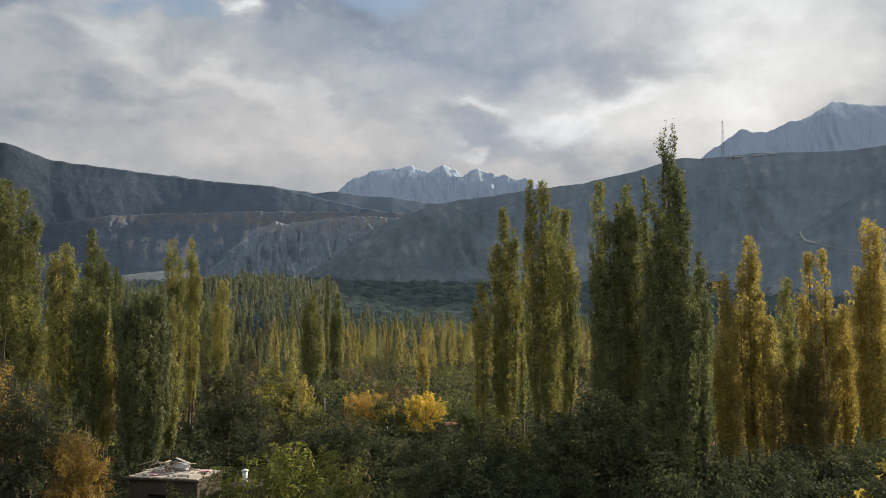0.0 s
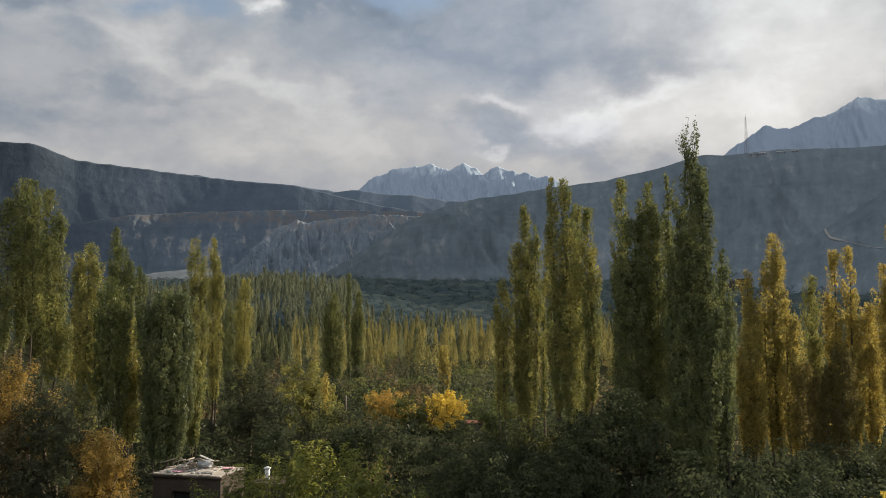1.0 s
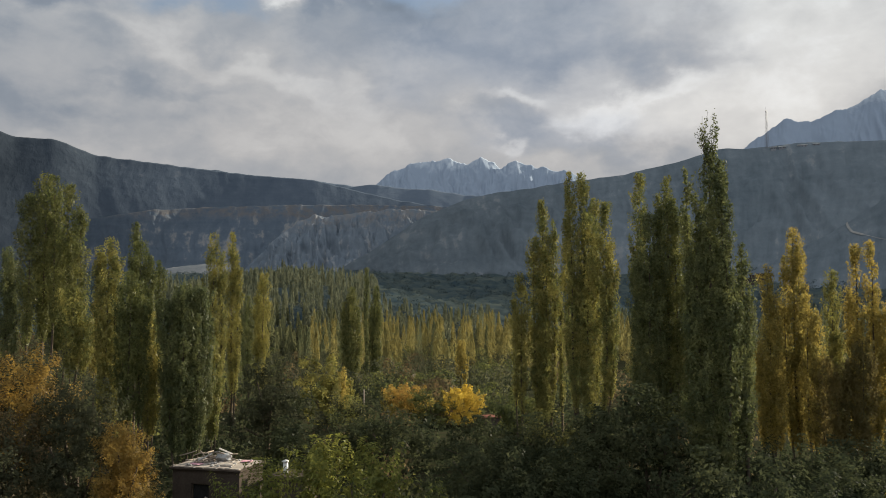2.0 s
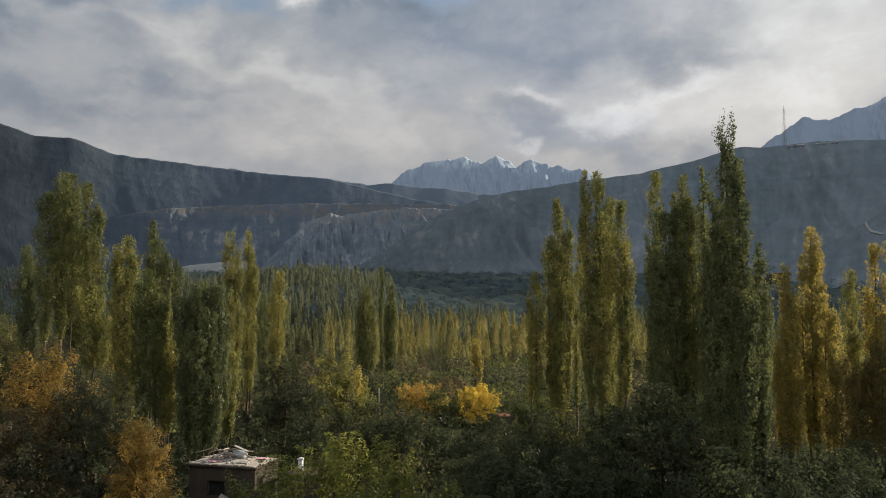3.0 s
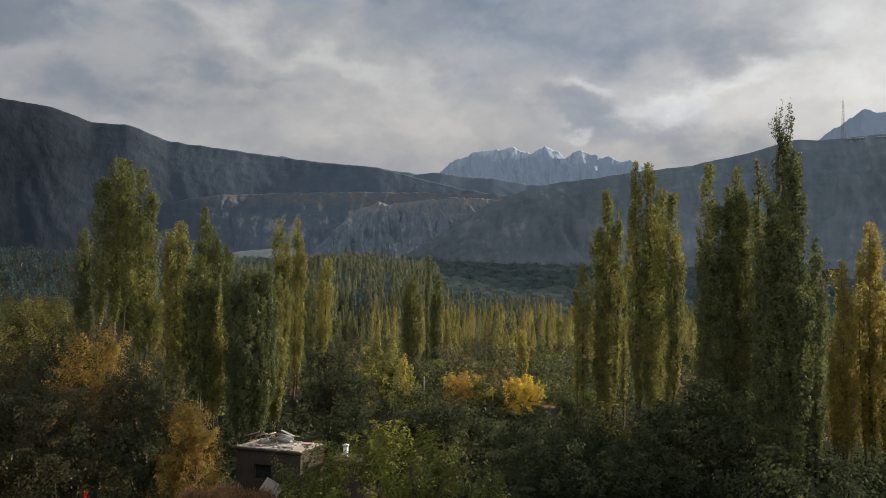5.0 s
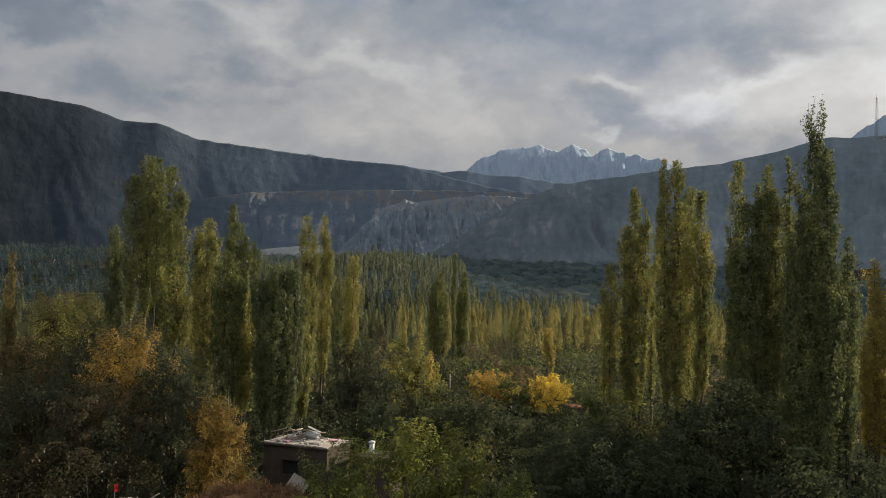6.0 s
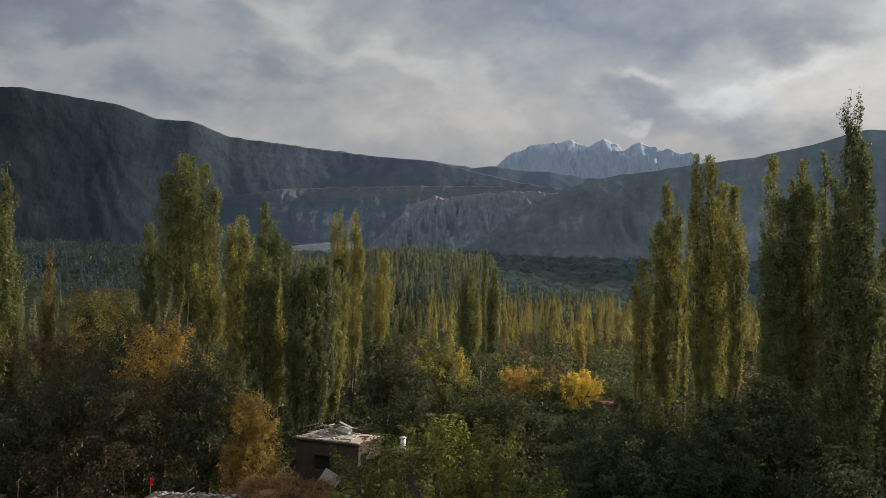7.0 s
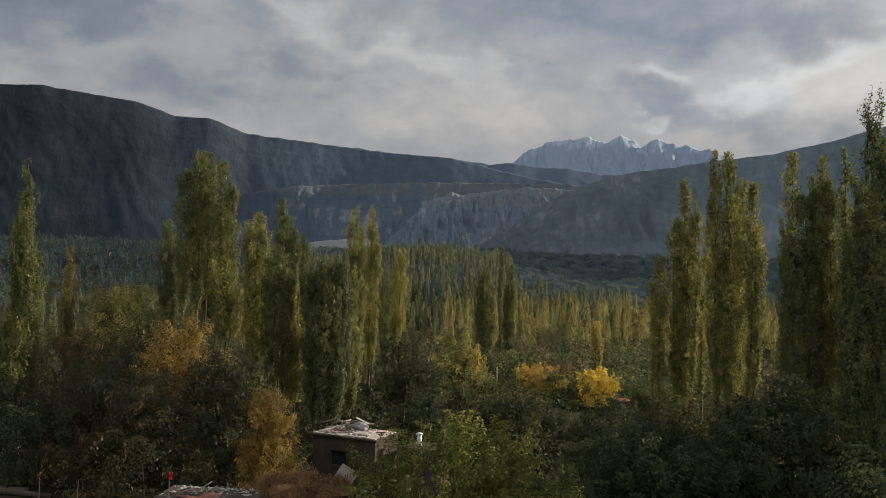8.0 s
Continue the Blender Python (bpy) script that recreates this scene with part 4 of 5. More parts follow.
broadleaf(-7.25, 31.4, None, 7.1, 3.5, LEAF_WALNUT, "sunlit green tree with broad leaves below the camera", 9, leaf=0.12, seed=32, group=ORCH, cover=3.1, loose=0.85, shoot=5.0, slim=0.65)
broadleaf(-1.4, 30.2, None, 6.6, 3.8, LEAF_WALNUT, "sunlit green tree with broad leaves below the camera", 9, leaf=0.135, seed=33, group=ORCH, cover=3.1, loose=0.85, shoot=5.0, slim=0.65)
broadleaf(-2.4, 95, None, 3.3, 5.0, LEAF_GREEN, "round green tree between the yellow bushes", 9, leaf=0.19, seed=34, group=ORCH)
broadleaf(-5.4, 65, None, 4.6, 8.0, LEAF_DARK_SHADED, "dark green tree in shade", 11, leaf=0.19, seed=15, group=ORCH)
broadleaf(1.5, 66, None, 4.0, 7.0, LEAF_DARK_SHADED, "dark green tree in shade", 11, leaf=0.19, seed=16, group=ORCH)
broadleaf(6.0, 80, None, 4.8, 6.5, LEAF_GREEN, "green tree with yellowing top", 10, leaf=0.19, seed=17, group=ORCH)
broadleaf(10.3, 44, None, 8.6, 7.0, LEAF_DARK_SHADED, "dense dark green tree in shade", 12, seed=18, group=ORCH)
broadleaf(3.0, 39, None, 6.6, 6.5, LEAF_DARK_SHADED, "dense dark green tree in shade", 12, seed=19, group=ORCH)
broadleaf(12.5, 35, None, 7.0, 7.0, LEAF_DARK_SHADED, "dense glossy dark green tree", 12, seed=20, group=ORCH)
broadleaf(18.0, 40, None, 6.0, 7.0, LEAF_DARK_SHADED, "dense glossy dark green tree", 12, seed=21, group=ORCH)
broadleaf(5.6, 52, None, 6.3, 6.5, LEAF_DARK_SHADED, "dark green bush below the loose poplars", 11, leaf=0.15, seed=40, second=LEAF_OLIVE, turned_from=0.85, group=ORCH)
broadleaf(9.4, 52, None, 6.6, 5.0, LEAF_DARK_SHADED, "dark green bush below the loose poplars", 11, leaf=0.15, seed=41, group=ORCH)
broadleaf(7.2, 43, None, 7.2, 6.0, LEAF_DARK_SHADED, "dense dark green tree in shade", 12, leaf=0.15, seed=35, group=ORCH)
broadleaf(17.1, 47.0, None, 5.4, 6.0, LEAF_DARK_SHADED, "dark hedge bush below the golden poplars", 10, leaf=0.15, seed=36, group=ORCH)
broadleaf(20.6, 46.0, None, 5.6, 6.5, LEAF_DARK_SHADED, "dark hedge bush below the golden poplars", 10, leaf=0.15, seed=37, group=ORCH)
broadleaf(23.4, 44.0, None, 6.0, 6.5, LEAF_DARK_SHADED, "dark hedge bush below the golden poplars", 10, leaf=0.15, seed=38, group=ORCH)
broadleaf(26.5, 47.0, None, 5.6, 6.5, LEAF_DARK_SHADED, "dark hedge bush below the golden poplars", 10, leaf=0.15, seed=39, group=ORCH)
broadleaf(5.2, 41.6, None, 5.6, 6.0, LEAF_DARK_SHADED, "low dark bush in shade", 10, leaf=0.14, seed=42, group=ORCH)
broadleaf(1.6, 50, None, 4.6, 6.5, LEAF_DARK_SHADED, "dark green bush in shade", 10, leaf=0.15, seed=43, group=ORCH)
broadleaf(14.6, 27, None, 8.3, 3.6, LEAF_DARK_SHADED, "dark bush with bright yellow leaf tips", 9, leaf=0.15, seed=22, second=LEAF_YELLOW, turned_from=0.88, group=ORCH)
broadleaf(-11.2, 60, None, 4.8, 7.0, LEAF_DARK_SHADED, "green tree behind the mud house", 10, leaf=0.2, seed=23, group=ORCH)
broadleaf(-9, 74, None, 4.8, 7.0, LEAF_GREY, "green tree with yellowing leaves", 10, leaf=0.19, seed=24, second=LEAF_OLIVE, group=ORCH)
broadleaf(0.3, 36, None, 4.6, 5.5, LEAF_DARK_SHADED, "low dark bush in shade", 10, leaf=0.14, seed=29, group=ORCH)
broadleaf(-19.5, 34.2, None, 3.4, 5.0, LEAF_RUST_SHADED, "low dark bush in deep shade by the yard", 9, leaf=0.11, seed=30, group=ORCH)
broadleaf(-27.5, 38, None, 6.6, 6.0, LEAF_DARK_SHADED, "dark bush in deep shade by the yard", 10, leaf=0.12, seed=25, group=ORCH)
broadleaf(-22.0, 36.5, None, 5.6, 6.2, LEAF_RUST_SHADED, "dark bush in deep shade by the yard", 9, leaf=0.12, seed=26, group=ORCH)
broadleaf(-33.5, 42, None, 7.5, 6.5, LEAF_DARK_SHADED, "dark tree in deep shade by the yard", 10, seed=27, group=ORCH)
broadleaf(-40, 52, None, 8.5, 7.0, LEAF_DARK_SHADED, "dusky green tree below the poplars", 10, seed=28, group=ORCH)


def scatter_shrubs():
    """Undergrowth that covers the orchard floor."""
    rng = np.random.default_rng(77)
    sets = [[], [], []]
    for i in range(480):
        y = rng.uniform(33, 190)
        x = y * rng.uniform(-0.86 if y > 44 else -0.12, 0.72)
        if -18 < x < -8 and 45 < y < 58:
            continue
        w, hh = rng.uniform(3.0, 6.5), rng.uniform(1.8, 4.4 if y > 44 else 2.8)
        leaf = 0.22 + y * 0.0017
        n = int(0.8 * w * hh / leaf ** 2 * 2.2)
        lob = rng.uniform(-0.35, 0.35, (5, 3)) * np.array([w, w, 0.5 * hh]) + np.array([0, 0, 0.42 * hh])
        d = rng.normal(size=(n, 3))
        d /= np.linalg.norm(d, axis=1)[:, None]
        c = lob[rng.integers(0, 5, n)] + d * np.array([0.3 * w, 0.3 * w, 0.45 * hh]) * rng.uniform(0.5, 1.1, (n, 1))
        c += np.array([x, y, height_at(x, y)])
        c[:, 2] = np.maximum(c[:, 2], land(c[:, 0], c[:, 1]) + 0.05)
        # mostly the darkest leaves: shade on the orchard floor is put into the colour
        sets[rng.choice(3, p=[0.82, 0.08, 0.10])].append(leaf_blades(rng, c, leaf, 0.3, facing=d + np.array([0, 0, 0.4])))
    for s, mat, lab in zip(sets, (LEAF_DARK_SHADED, LEAF_GREEN, LEAF_RUST), ("green undergrowth with the shade between the trees put into its colour", "green undergrowth between the orchard trees", "brownish autumn undergrowth between the orchard trees")):
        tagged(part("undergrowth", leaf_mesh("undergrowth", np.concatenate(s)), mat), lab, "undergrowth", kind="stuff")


scatter_shrubs()


def far_trees(name, label, mat, count, r0, r1, a0, a1, tall, wide, leaf, seed, per=170, cone=True):
    """A far wood of narrow poplars, one mesh of leaves."""
    rng = np.random.default_rng(seed)
    out = []
    for i in range(count):
        r = math.sqrt(rng.uniform(r0 * r0, r1 * r1))
        a = radians(rng.uniform(a0, a1))
        x, y = r * math.sin(a), r * math.cos(a)
        h, w = rng.uniform(*tall), rng.uniform(*wide)
        t = rng.beta(1.1, 1.15, per)
        if cone:
            prof = np.minimum(1, 0.45 + 1.6 * t) * np.clip(1.03 - t, 0, 1) ** 0.6
        else:
            prof = np.sqrt(np.clip(1 - (2 * t - 1) ** 2, 0.02, 1))
        ph, rr = rng.uniform(0, math.tau, per), np.sqrt(rng.uniform(0.15, 1, per)) * w * 0.5 * prof
        z = height_at(x, y)
        face = np.stack([np.cos(ph), np.sin(ph), np.full(per, 0.35) if cone else (2 * t - 0.8)], -1)
        out.append(leaf_blades(rng, np.stack([x + np.cos(ph) * rr, y + np.sin(ph) * rr, z + t * h], -1), leaf * rng.uniform(0.8, 1.1) * (1.35 if cone else 1.0), 3.0 if cone else 1.2, 0.55 if cone else 0.8, facing=face, order=5.0))
    return tagged(part(name, leaf_mesh(name, np.concatenate(out)), mat), label, "woods", kind="stuff")


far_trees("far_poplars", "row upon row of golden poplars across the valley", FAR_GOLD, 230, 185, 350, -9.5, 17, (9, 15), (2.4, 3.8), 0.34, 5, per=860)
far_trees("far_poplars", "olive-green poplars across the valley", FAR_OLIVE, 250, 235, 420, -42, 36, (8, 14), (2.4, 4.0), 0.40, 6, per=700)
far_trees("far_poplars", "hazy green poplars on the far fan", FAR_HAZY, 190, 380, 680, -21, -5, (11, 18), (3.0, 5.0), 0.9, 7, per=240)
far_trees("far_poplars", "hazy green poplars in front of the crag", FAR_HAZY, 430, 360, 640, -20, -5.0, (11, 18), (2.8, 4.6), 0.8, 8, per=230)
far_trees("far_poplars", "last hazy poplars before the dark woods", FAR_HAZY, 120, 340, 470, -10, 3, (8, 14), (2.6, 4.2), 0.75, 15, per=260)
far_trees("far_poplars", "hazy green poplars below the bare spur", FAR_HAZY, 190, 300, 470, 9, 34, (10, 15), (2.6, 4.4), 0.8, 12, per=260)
far_trees("far_woods", "round trees along the mountain's foot, shade put into their dark colour", FAR_SHADED, 1900, 370, 930, -44, 36, (5.5, 9), (7, 14), 0.95, 9, per=100, cone=False)
far_trees("far_woods", "narrow trees by the mountain, shade put into their dark colour", FAR_SHADED, 1300, 540, 950, -46, -19, (6, 10.5), (4.5, 7.5), 1.0, 17, per=70)


def canopy_fill():
    """A lumpy sheet added below the far treetops, so that gaps show leaf colour."""
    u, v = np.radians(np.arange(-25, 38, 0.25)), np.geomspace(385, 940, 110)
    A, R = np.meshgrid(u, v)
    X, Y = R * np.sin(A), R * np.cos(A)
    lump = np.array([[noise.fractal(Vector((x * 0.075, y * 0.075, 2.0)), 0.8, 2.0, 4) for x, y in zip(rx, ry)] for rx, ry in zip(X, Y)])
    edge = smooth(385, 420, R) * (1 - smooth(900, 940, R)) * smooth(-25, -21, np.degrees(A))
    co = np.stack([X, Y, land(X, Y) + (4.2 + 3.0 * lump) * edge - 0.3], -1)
    tagged(part("far_woods", grid_mesh("far_woods", co), FAR_SHADED), "added sheet in shaded leaf colour under the woods at the mountain's foot", "woods", kind="stuff")


canopy_fill()
far_trees("orchard_woods", "round orchard trees between the poplars", LEAF_GREEN, 190, 105, 300, -44, 38, (3, 6.5), (4, 8), 0.38, 10, per=440, cone=False)
far_trees("orchard_woods", "brownish orchard trees between the poplars", LEAF_RUST, 50, 105, 300, -44, 38, (3, 6), (4, 8), 0.38, 11, per=440, cone=False)
far_trees("orchard_woods", "dusky orchard trees below the far poplars", LEAF_GREY, 130, 115, 300, -24, 6, (3.5, 6.5), (5, 9), 0.38, 13, per=420, cone=False)
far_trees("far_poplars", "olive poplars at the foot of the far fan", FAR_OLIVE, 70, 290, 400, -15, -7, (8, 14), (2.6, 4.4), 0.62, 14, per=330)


# ---- the mud house below ----
def rotate_z(deg):
    return Matrix.Rotation(radians(deg), 4, "Z")


def mud_house():
    """A flat-roofed mud house: four walls, one with a window opening, and a roof slab with a raised rim."""
    w, d, h = 4.45, 2.8, 3.1
    house = thing("mud_house", pose(-16.6, 50.1, 0.25, 0, 0, -16), "small brown mud-plastered house with a flat pale roof", "house")
    wx0, wx1, wz0, wz1 = 1.25, 2.45, 1.35, 2.3
    front = bmesh.new()
    for x0, z0, x1, z1 in ((0, -0.6, w, wz0), (0, wz1, w, h), (0, wz0, wx0, wz1), (wx1, wz0, w, wz1)):
        b = box_bm(x0, 0, z0, x1, 0.38, z1)
        me = bpy.data.meshes.new("tmp")
        b.to_mesh(me)
        b.free()
        front.from_mesh(me)
        bpy.data.meshes.remove(me)
    bmesh.ops.remove_doubles(front, verts=front.verts[:], dist=0.001)
    part("wall", front, MUD, house)
    part("wall", box_bm(0, 0.385, -0.6, 0.36, d, h, 0.02, 0.03, 3, 1), MUD, house)
    part("wall", box_bm(w - 0.36, 0.385, -0.6, w, d, h, 0.02, 0.03, 3, 2), MUD, house)
    part("wall", box_bm(0.365, d - 0.36, -0.6, w - 0.365, d, h, 0.02, 0.03, 3, 3), MUD, house)
    win = part("window", box_bm(wx0 - 0.02, 0.20, wz0 - 0.02, wx1 + 0.02, 0.24, wz1 + 0.02), DARK_GLASS, house, "dark unlit window opening")
    for x0, z0, x1, z1 in ((wx0, wz0, wx0 + 0.07, wz1), (wx1 - 0.07, wz0, wx1, wz1), (wx0 + 0.07, wz0, wx1 - 0.07, wz0 + 0.07), (wx0 + 0.07, wz1 - 0.07, wx1 - 0.07, wz1)):
        part("window_frame", box_bm(x0, 0.12, z0, x1, 0.19, z1, 0.008), BARK, win)
    roof = part("roof", box_bm(-0.15, -0.18, h + 0.01, w + 0.15, d + 0.12, h + 0.13, 0.03, 0.06, 7, 4), MUD, house)
    part("roof_surface", box_bm(0.0, -0.03, h + 0.09, w, d - 0.03, h + 0.17, 0.03, 0.05, 7, 4), MUD_ROOF, roof, "pale dry mud surface")
    rng = random.Random(4)
    n = 0
    for x0, y0, x1, y1 in ((-0.08, -0.1, w + 0.08, -0.1), (-0.08, 0, -0.08, d), (0, d, w, d), (w + 0.05, 0, w + 0.05, d)):
        steps = int(math.hypot(x1 - x0, y1 - y0) / 0.62)
        for i in range(steps):
            f = (i + rng.uniform(0.2, 0.8)) / steps
            st = part("rim_stone", blob_bm(rng.uniform(0.03, 0.08), (1.5, 1, 0.5), 0.6, n, 1), rng.choice((STONE, MUD_ROOF)), roof)
            st.location = (x0 + (x1 - x0) * f, y0 + (y1 - y0) * f, h + 0.15)
            n += 1
    return house


mud_house()
ROOF = Matrix.Translation((-16.6, 50.1, 0.25)) @ rotate_z(-16)
ROOF_TOP = 3.1 + 0.17


def on_roof(x, y, z=0.0, turn=0.0):
    return ROOF @ Matrix.Translation((x, y, ROOF_TOP + z)) @ rotate_z(turn)


def brushwood():
    pile = thing("brushwood_pile", on_roof(1.75, 1.75), "heap of grey sticks and scrap wood on the flat roof", "wood pile")
    rng = random.Random(9)
    for i in range(34):
        a, l = rng.uniform(0, math.tau), rng.uniform(0.4, 1.15)
        c = Vector((rng.gauss(-0.1, 0.6), rng.gauss(0, 0.4), 0.05 + 0.5 * rng.random() ** 1.5))
        dv = Vector((math.cos(a), math.sin(a), rng.uniform(-0.25, 0.4))) * l * 0.5
        p, q = c - dv, c + dv
        p.z, q.z = max(p.z, 0.03), max(q.z, 0.03)
        part("stick", tube_bm([p, (p + q) / 2 + Vector((0, 0, rng.uniform(-0.02, 0.06))), q], [0.035, 0.045, 0.03], 6), WOOD, pile)
    for i in range(4):
        s = part("board", box_bm(-0.45, -0.09, 0, 0.45, 0.09, 0.03, 0.006), STONE, pile, "pale weathered board")
        s.matrix_local = pose(rng.uniform(-0.5, 0.7), rng.uniform(-0.4, 0.3), 0.3 + 0.1 * i, rng.uniform(-20, 20), rng.uniform(-25, 25), rng.uniform(0, 180))
    lump = part("bundle", blob_bm(0.38, (1.4, 1, 0.75), 0.35, 5), SHEET, pile, "grey plastic bundle")
    lump.location = (0.55, 0.1, 0.28)


brushwood()


def cloth(name, m, sx, sy, mat, label, seed):
    """A sheet lying in folds."""
    n = 14
    co = np.zeros((n, n, 3))
    for i in range(n):
        for j in range(n):
            x, y = (i / (n - 1) - 0.5) * sx, (j / (n - 1) - 0.5) * sy
            edge = 1 + 0.18 * noise.noise(Vector((x * 2, y * 2, seed)))
            co[i, j] = (x * edge, y * edge, 0.03 + 0.07 * abs(noise.noise(Vector((x * 3, y * 3, seed + 4)))))
    ob = part(name, grid_mesh(name, co), mat)
    ob.matrix_world = m
    so = ob.modifiers.new("thick", "SOLIDIFY")
    so.thickness = 0.015
    return tagged(ob, label, "cloth")


cloth("blanket", on_roof(3.7, 2.2, 0, 15), 0.7, 0.5, PINK_CLOTH, "faded pink blanket drying on the mud roof", 1)
cloth("blanket", on_roof(1.2, 0.7, 0, -20), 0.8, 0.5, PINK_CLOTH, "faded pink cloth spread on the mud roof", 6)
cloth("tarpaulin", on_roof(2.9, 1.2, 0, 10), 1.3, 1.3, MUD_ROOF, "pale tarpaulin spread flat on the mud roof", 3)
rs = random.Random(21)
for i in range(34):
    st = part("stone", blob_bm(rs.uniform(0.05, 0.13), (1.2, 1, 0.7), 0.4, i, 1), STONE)
    st.matrix_world = on_roof(rs.uniform(0.2, 3.9), rs.uniform(0.2, 2.5), 0.06, rs.uniform(0, 180))
    tagged(st, "loose pale stone lying on the mud roof", "stone", "stones on the roof")


def annex():
    """A low shed beside the house, with a white stove pipe."""
    shed = thing("mud_shed", pose(-10.9, 50.6, 0.2, 0, 0, -16), "low mud shed with a flat roof beside the house", "shed")
    part("wall", box_bm(0, 0, -0.5, 2.2, 1.8, 2.45, 0.03, 0.03, 3, 7), MUD, shed)
    part("roof", box_bm(-0.15, -0.2, 2.46, 2.35, 1.95, 2.62, 0.03, 0.04, 4, 8), MUD, shed)
    pipe = thing("stove_pipe", pose(-10.1, 51.2, 2.60), "upright white stove pipe on the shed roof", "pipe")
    part("tube", tube_bm([(0, 0, 0), (0, 0, 0.90)], [0.155, 0.155], 14), WHITEWASH, pipe)
    part("cap", tube_bm([(0, 0, 0.902), (0, 0, 0.95), (0, 0, 1.02)], [0.23, 0.23, 0.07], 14), WHITEWASH, pipe)


annex()


def corrugated(m, sx, sy, label, mat=None):
    n = 41
    u, v = np.linspace(0, sx, n), np.linspace(0, sy, 3)
    U, V = np.meshgrid(u, v)
    co = np.stack([U, V, 0.03 * np.sin(U * 42)], -1)
    ob = part("corrugated_sheet", grid_mesh("corrugated_sheet", co), mat or SHEET)
    ob.matrix_world = m
    ob.modifiers.new("thick", "SOLIDIFY").thickness = 0.012
    tagged(ob, label, "metal sheet")


corrugated(pose(-15.1, 48.7, 0.70, 58, 22, -16), 1.25, 1.5, "pale weathered sheet leaning on the house wall", MUD_ROOF)
corrugated(pose(-13.6, 47.6, 0.25, 20, -8, -40), 0.8, 1.0, "dented pale metal sheet leaning on the rubble")


def low_wall():
    rng = random.Random(31)
    wall = thing("garden_wall", pose(-14.2, 45.2, height_at(-13, 45) - 0.05, 0, 0, -8), "low dry wall of pale stones by the house", "wall")
    for k in range(3):
        for i in range(16):
            st = part("stone", blob_bm(rng.uniform(0.15, 0.2), (1.25, 1, 0.75), 0.35, i + 20 * k, 1), STONE, wall)
            st.location = (i * 0.33 + 0.16 * (k % 2), rng.uniform(-0.06, 0.06), 0.12 + 0.22 * k)


low_wall()


# ---- the yard just below the camera ----
def yard_house():
    z0 = height_at(-12.9, 28.5) - 0.5
    top = 4.6 - z0
    home = thing("mud_house", pose(-15.5, 27.3, z0, 0, 0, 4), "mud house whose rubble-edged roof lies just below", "house")
    part("wall", box_bm(0, 0, 0, 3.6, 3.4, top, 0.03, 0.04, 4, 11), MUD, home)
    part("roof", box_bm(-0.15, -0.2, top + 0.01, 3.75, 3.6, top + 0.2, 0.04, 0.06, 5, 12), MUD, home)
    heap = part("earth_heap", blob_bm(0.62, (1.6, 0.9, 0.16), 1.2, 4, 4), RED_EARTH, home, "heap of reddish earth")
    heap.location = (1.75, 1.9, top + 0.17)
    rng = random.Random(8)
    for i in range(120):
        st = part("rubble", blob_bm(rng.uniform(0.025, 0.075), (1.5, 1, 0.6), 0.7, i, 1), rng.choice((STONE, STONE, MUD_ROOF)), home)
        x = rng.uniform(-0.1, 3.7)
        st.location = (x, rng.choice((rng.uniform(2.9, 3.5), rng.uniform(3.3, 3.55), rng.uniform(1.6, 2.9))), top + 0.22)
    for i in range(7):
        a = rng.uniform(-0.6, 0.6)
        x, y = rng.uniform(0, 1.8), rng.uniform(2.2, 3.4)
        l = rng.uniform(0.4, 0.9)
        part("stick", tube_bm([(x, y, top + 0.25), (x + l * math.cos(a), y + l * math.sin(a), top + 0.30 + rng.uniform(0, 0.25))], [0.035, 0.022], 6), WOOD, home)


yard_house()


def orchard_shed():
    """A little shed among the orchard bushes."""
    z0 = height_at(3.4, 93.5) - 0.2
    shed = thing("mud_shed", pose(3.2, 93.5, z0 - 0.35, 0, 0, 12), "small mud shed with a reddish roof beside a yellow bush", "shed")
    part("wall", box_bm(0, 0, 0, 2.2, 1.8, 1.7, 0.03, 0.03, 3, 21), MUD, shed)
    part("roof", box_bm(-0.15, -0.15, 1.705, 2.35, 1.95, 1.85, 0.03, 0.04, 3, 22), RED_EARTH, shed, "reddish earth roof")


orchard_shed()


def fodder():
    """A stack of dry brown stalks on a low shed."""
    z0 = height_at(-10.6, 31) - 0.4
    shed = thing("mud_shed", pose(-12.85, 30.4, z0, 0, 0, 6), "mud shed that carries a stack of fodder", "shed")
    part("wall", box_bm(0, 0, 0, 4.0, 2.6, 4.5 - z0, 0.04, 0.05, 4, 15), MUD, shed)
    rng = np.random.default_rng(12)
    stack = thing("fodder_stack", pose(-12.85, 30.4, 4.5, 0, 0, 6), "stack of reddish-brown dry stalks heaped on a shed", "fodder stack")
    core = blob_bm(1.0, (1.85, 1.1, 0.56), 0.5, 9, 3)
    for v in core.verts:
        v.co.z = max(v.co.z, 0.0)
    part("heap", core, STRAW, stack).location = (2.0, 1.3, 0.01)
    d = rng.normal(size=(9000, 3))
    d /= np.linalg.norm(d, axis=1)[:, None]
    d[:, 2] = np.abs(d[:, 2])
    c = d * np.array([2.1, 1.3, 0.74]) * rng.uniform(0.80, 1.08, (9000, 1)) * (1 + 0.15 * np.sin(d[:, :1] * 11 + 1) + 0.13 * np.cos(d[:, 1:2] * 13 + d[:, :1] * 5)) + np.array([2.0, 1.3, 0.0])
    q = leaf_blades(rng, c, 0.30, 0.9, 0.07)
    q[:, :, 2] = np.maximum(q[:, :, 2], 0.0)
    part("straw", leaf_mesh("straw", q), STRAW, stack)


fodder()


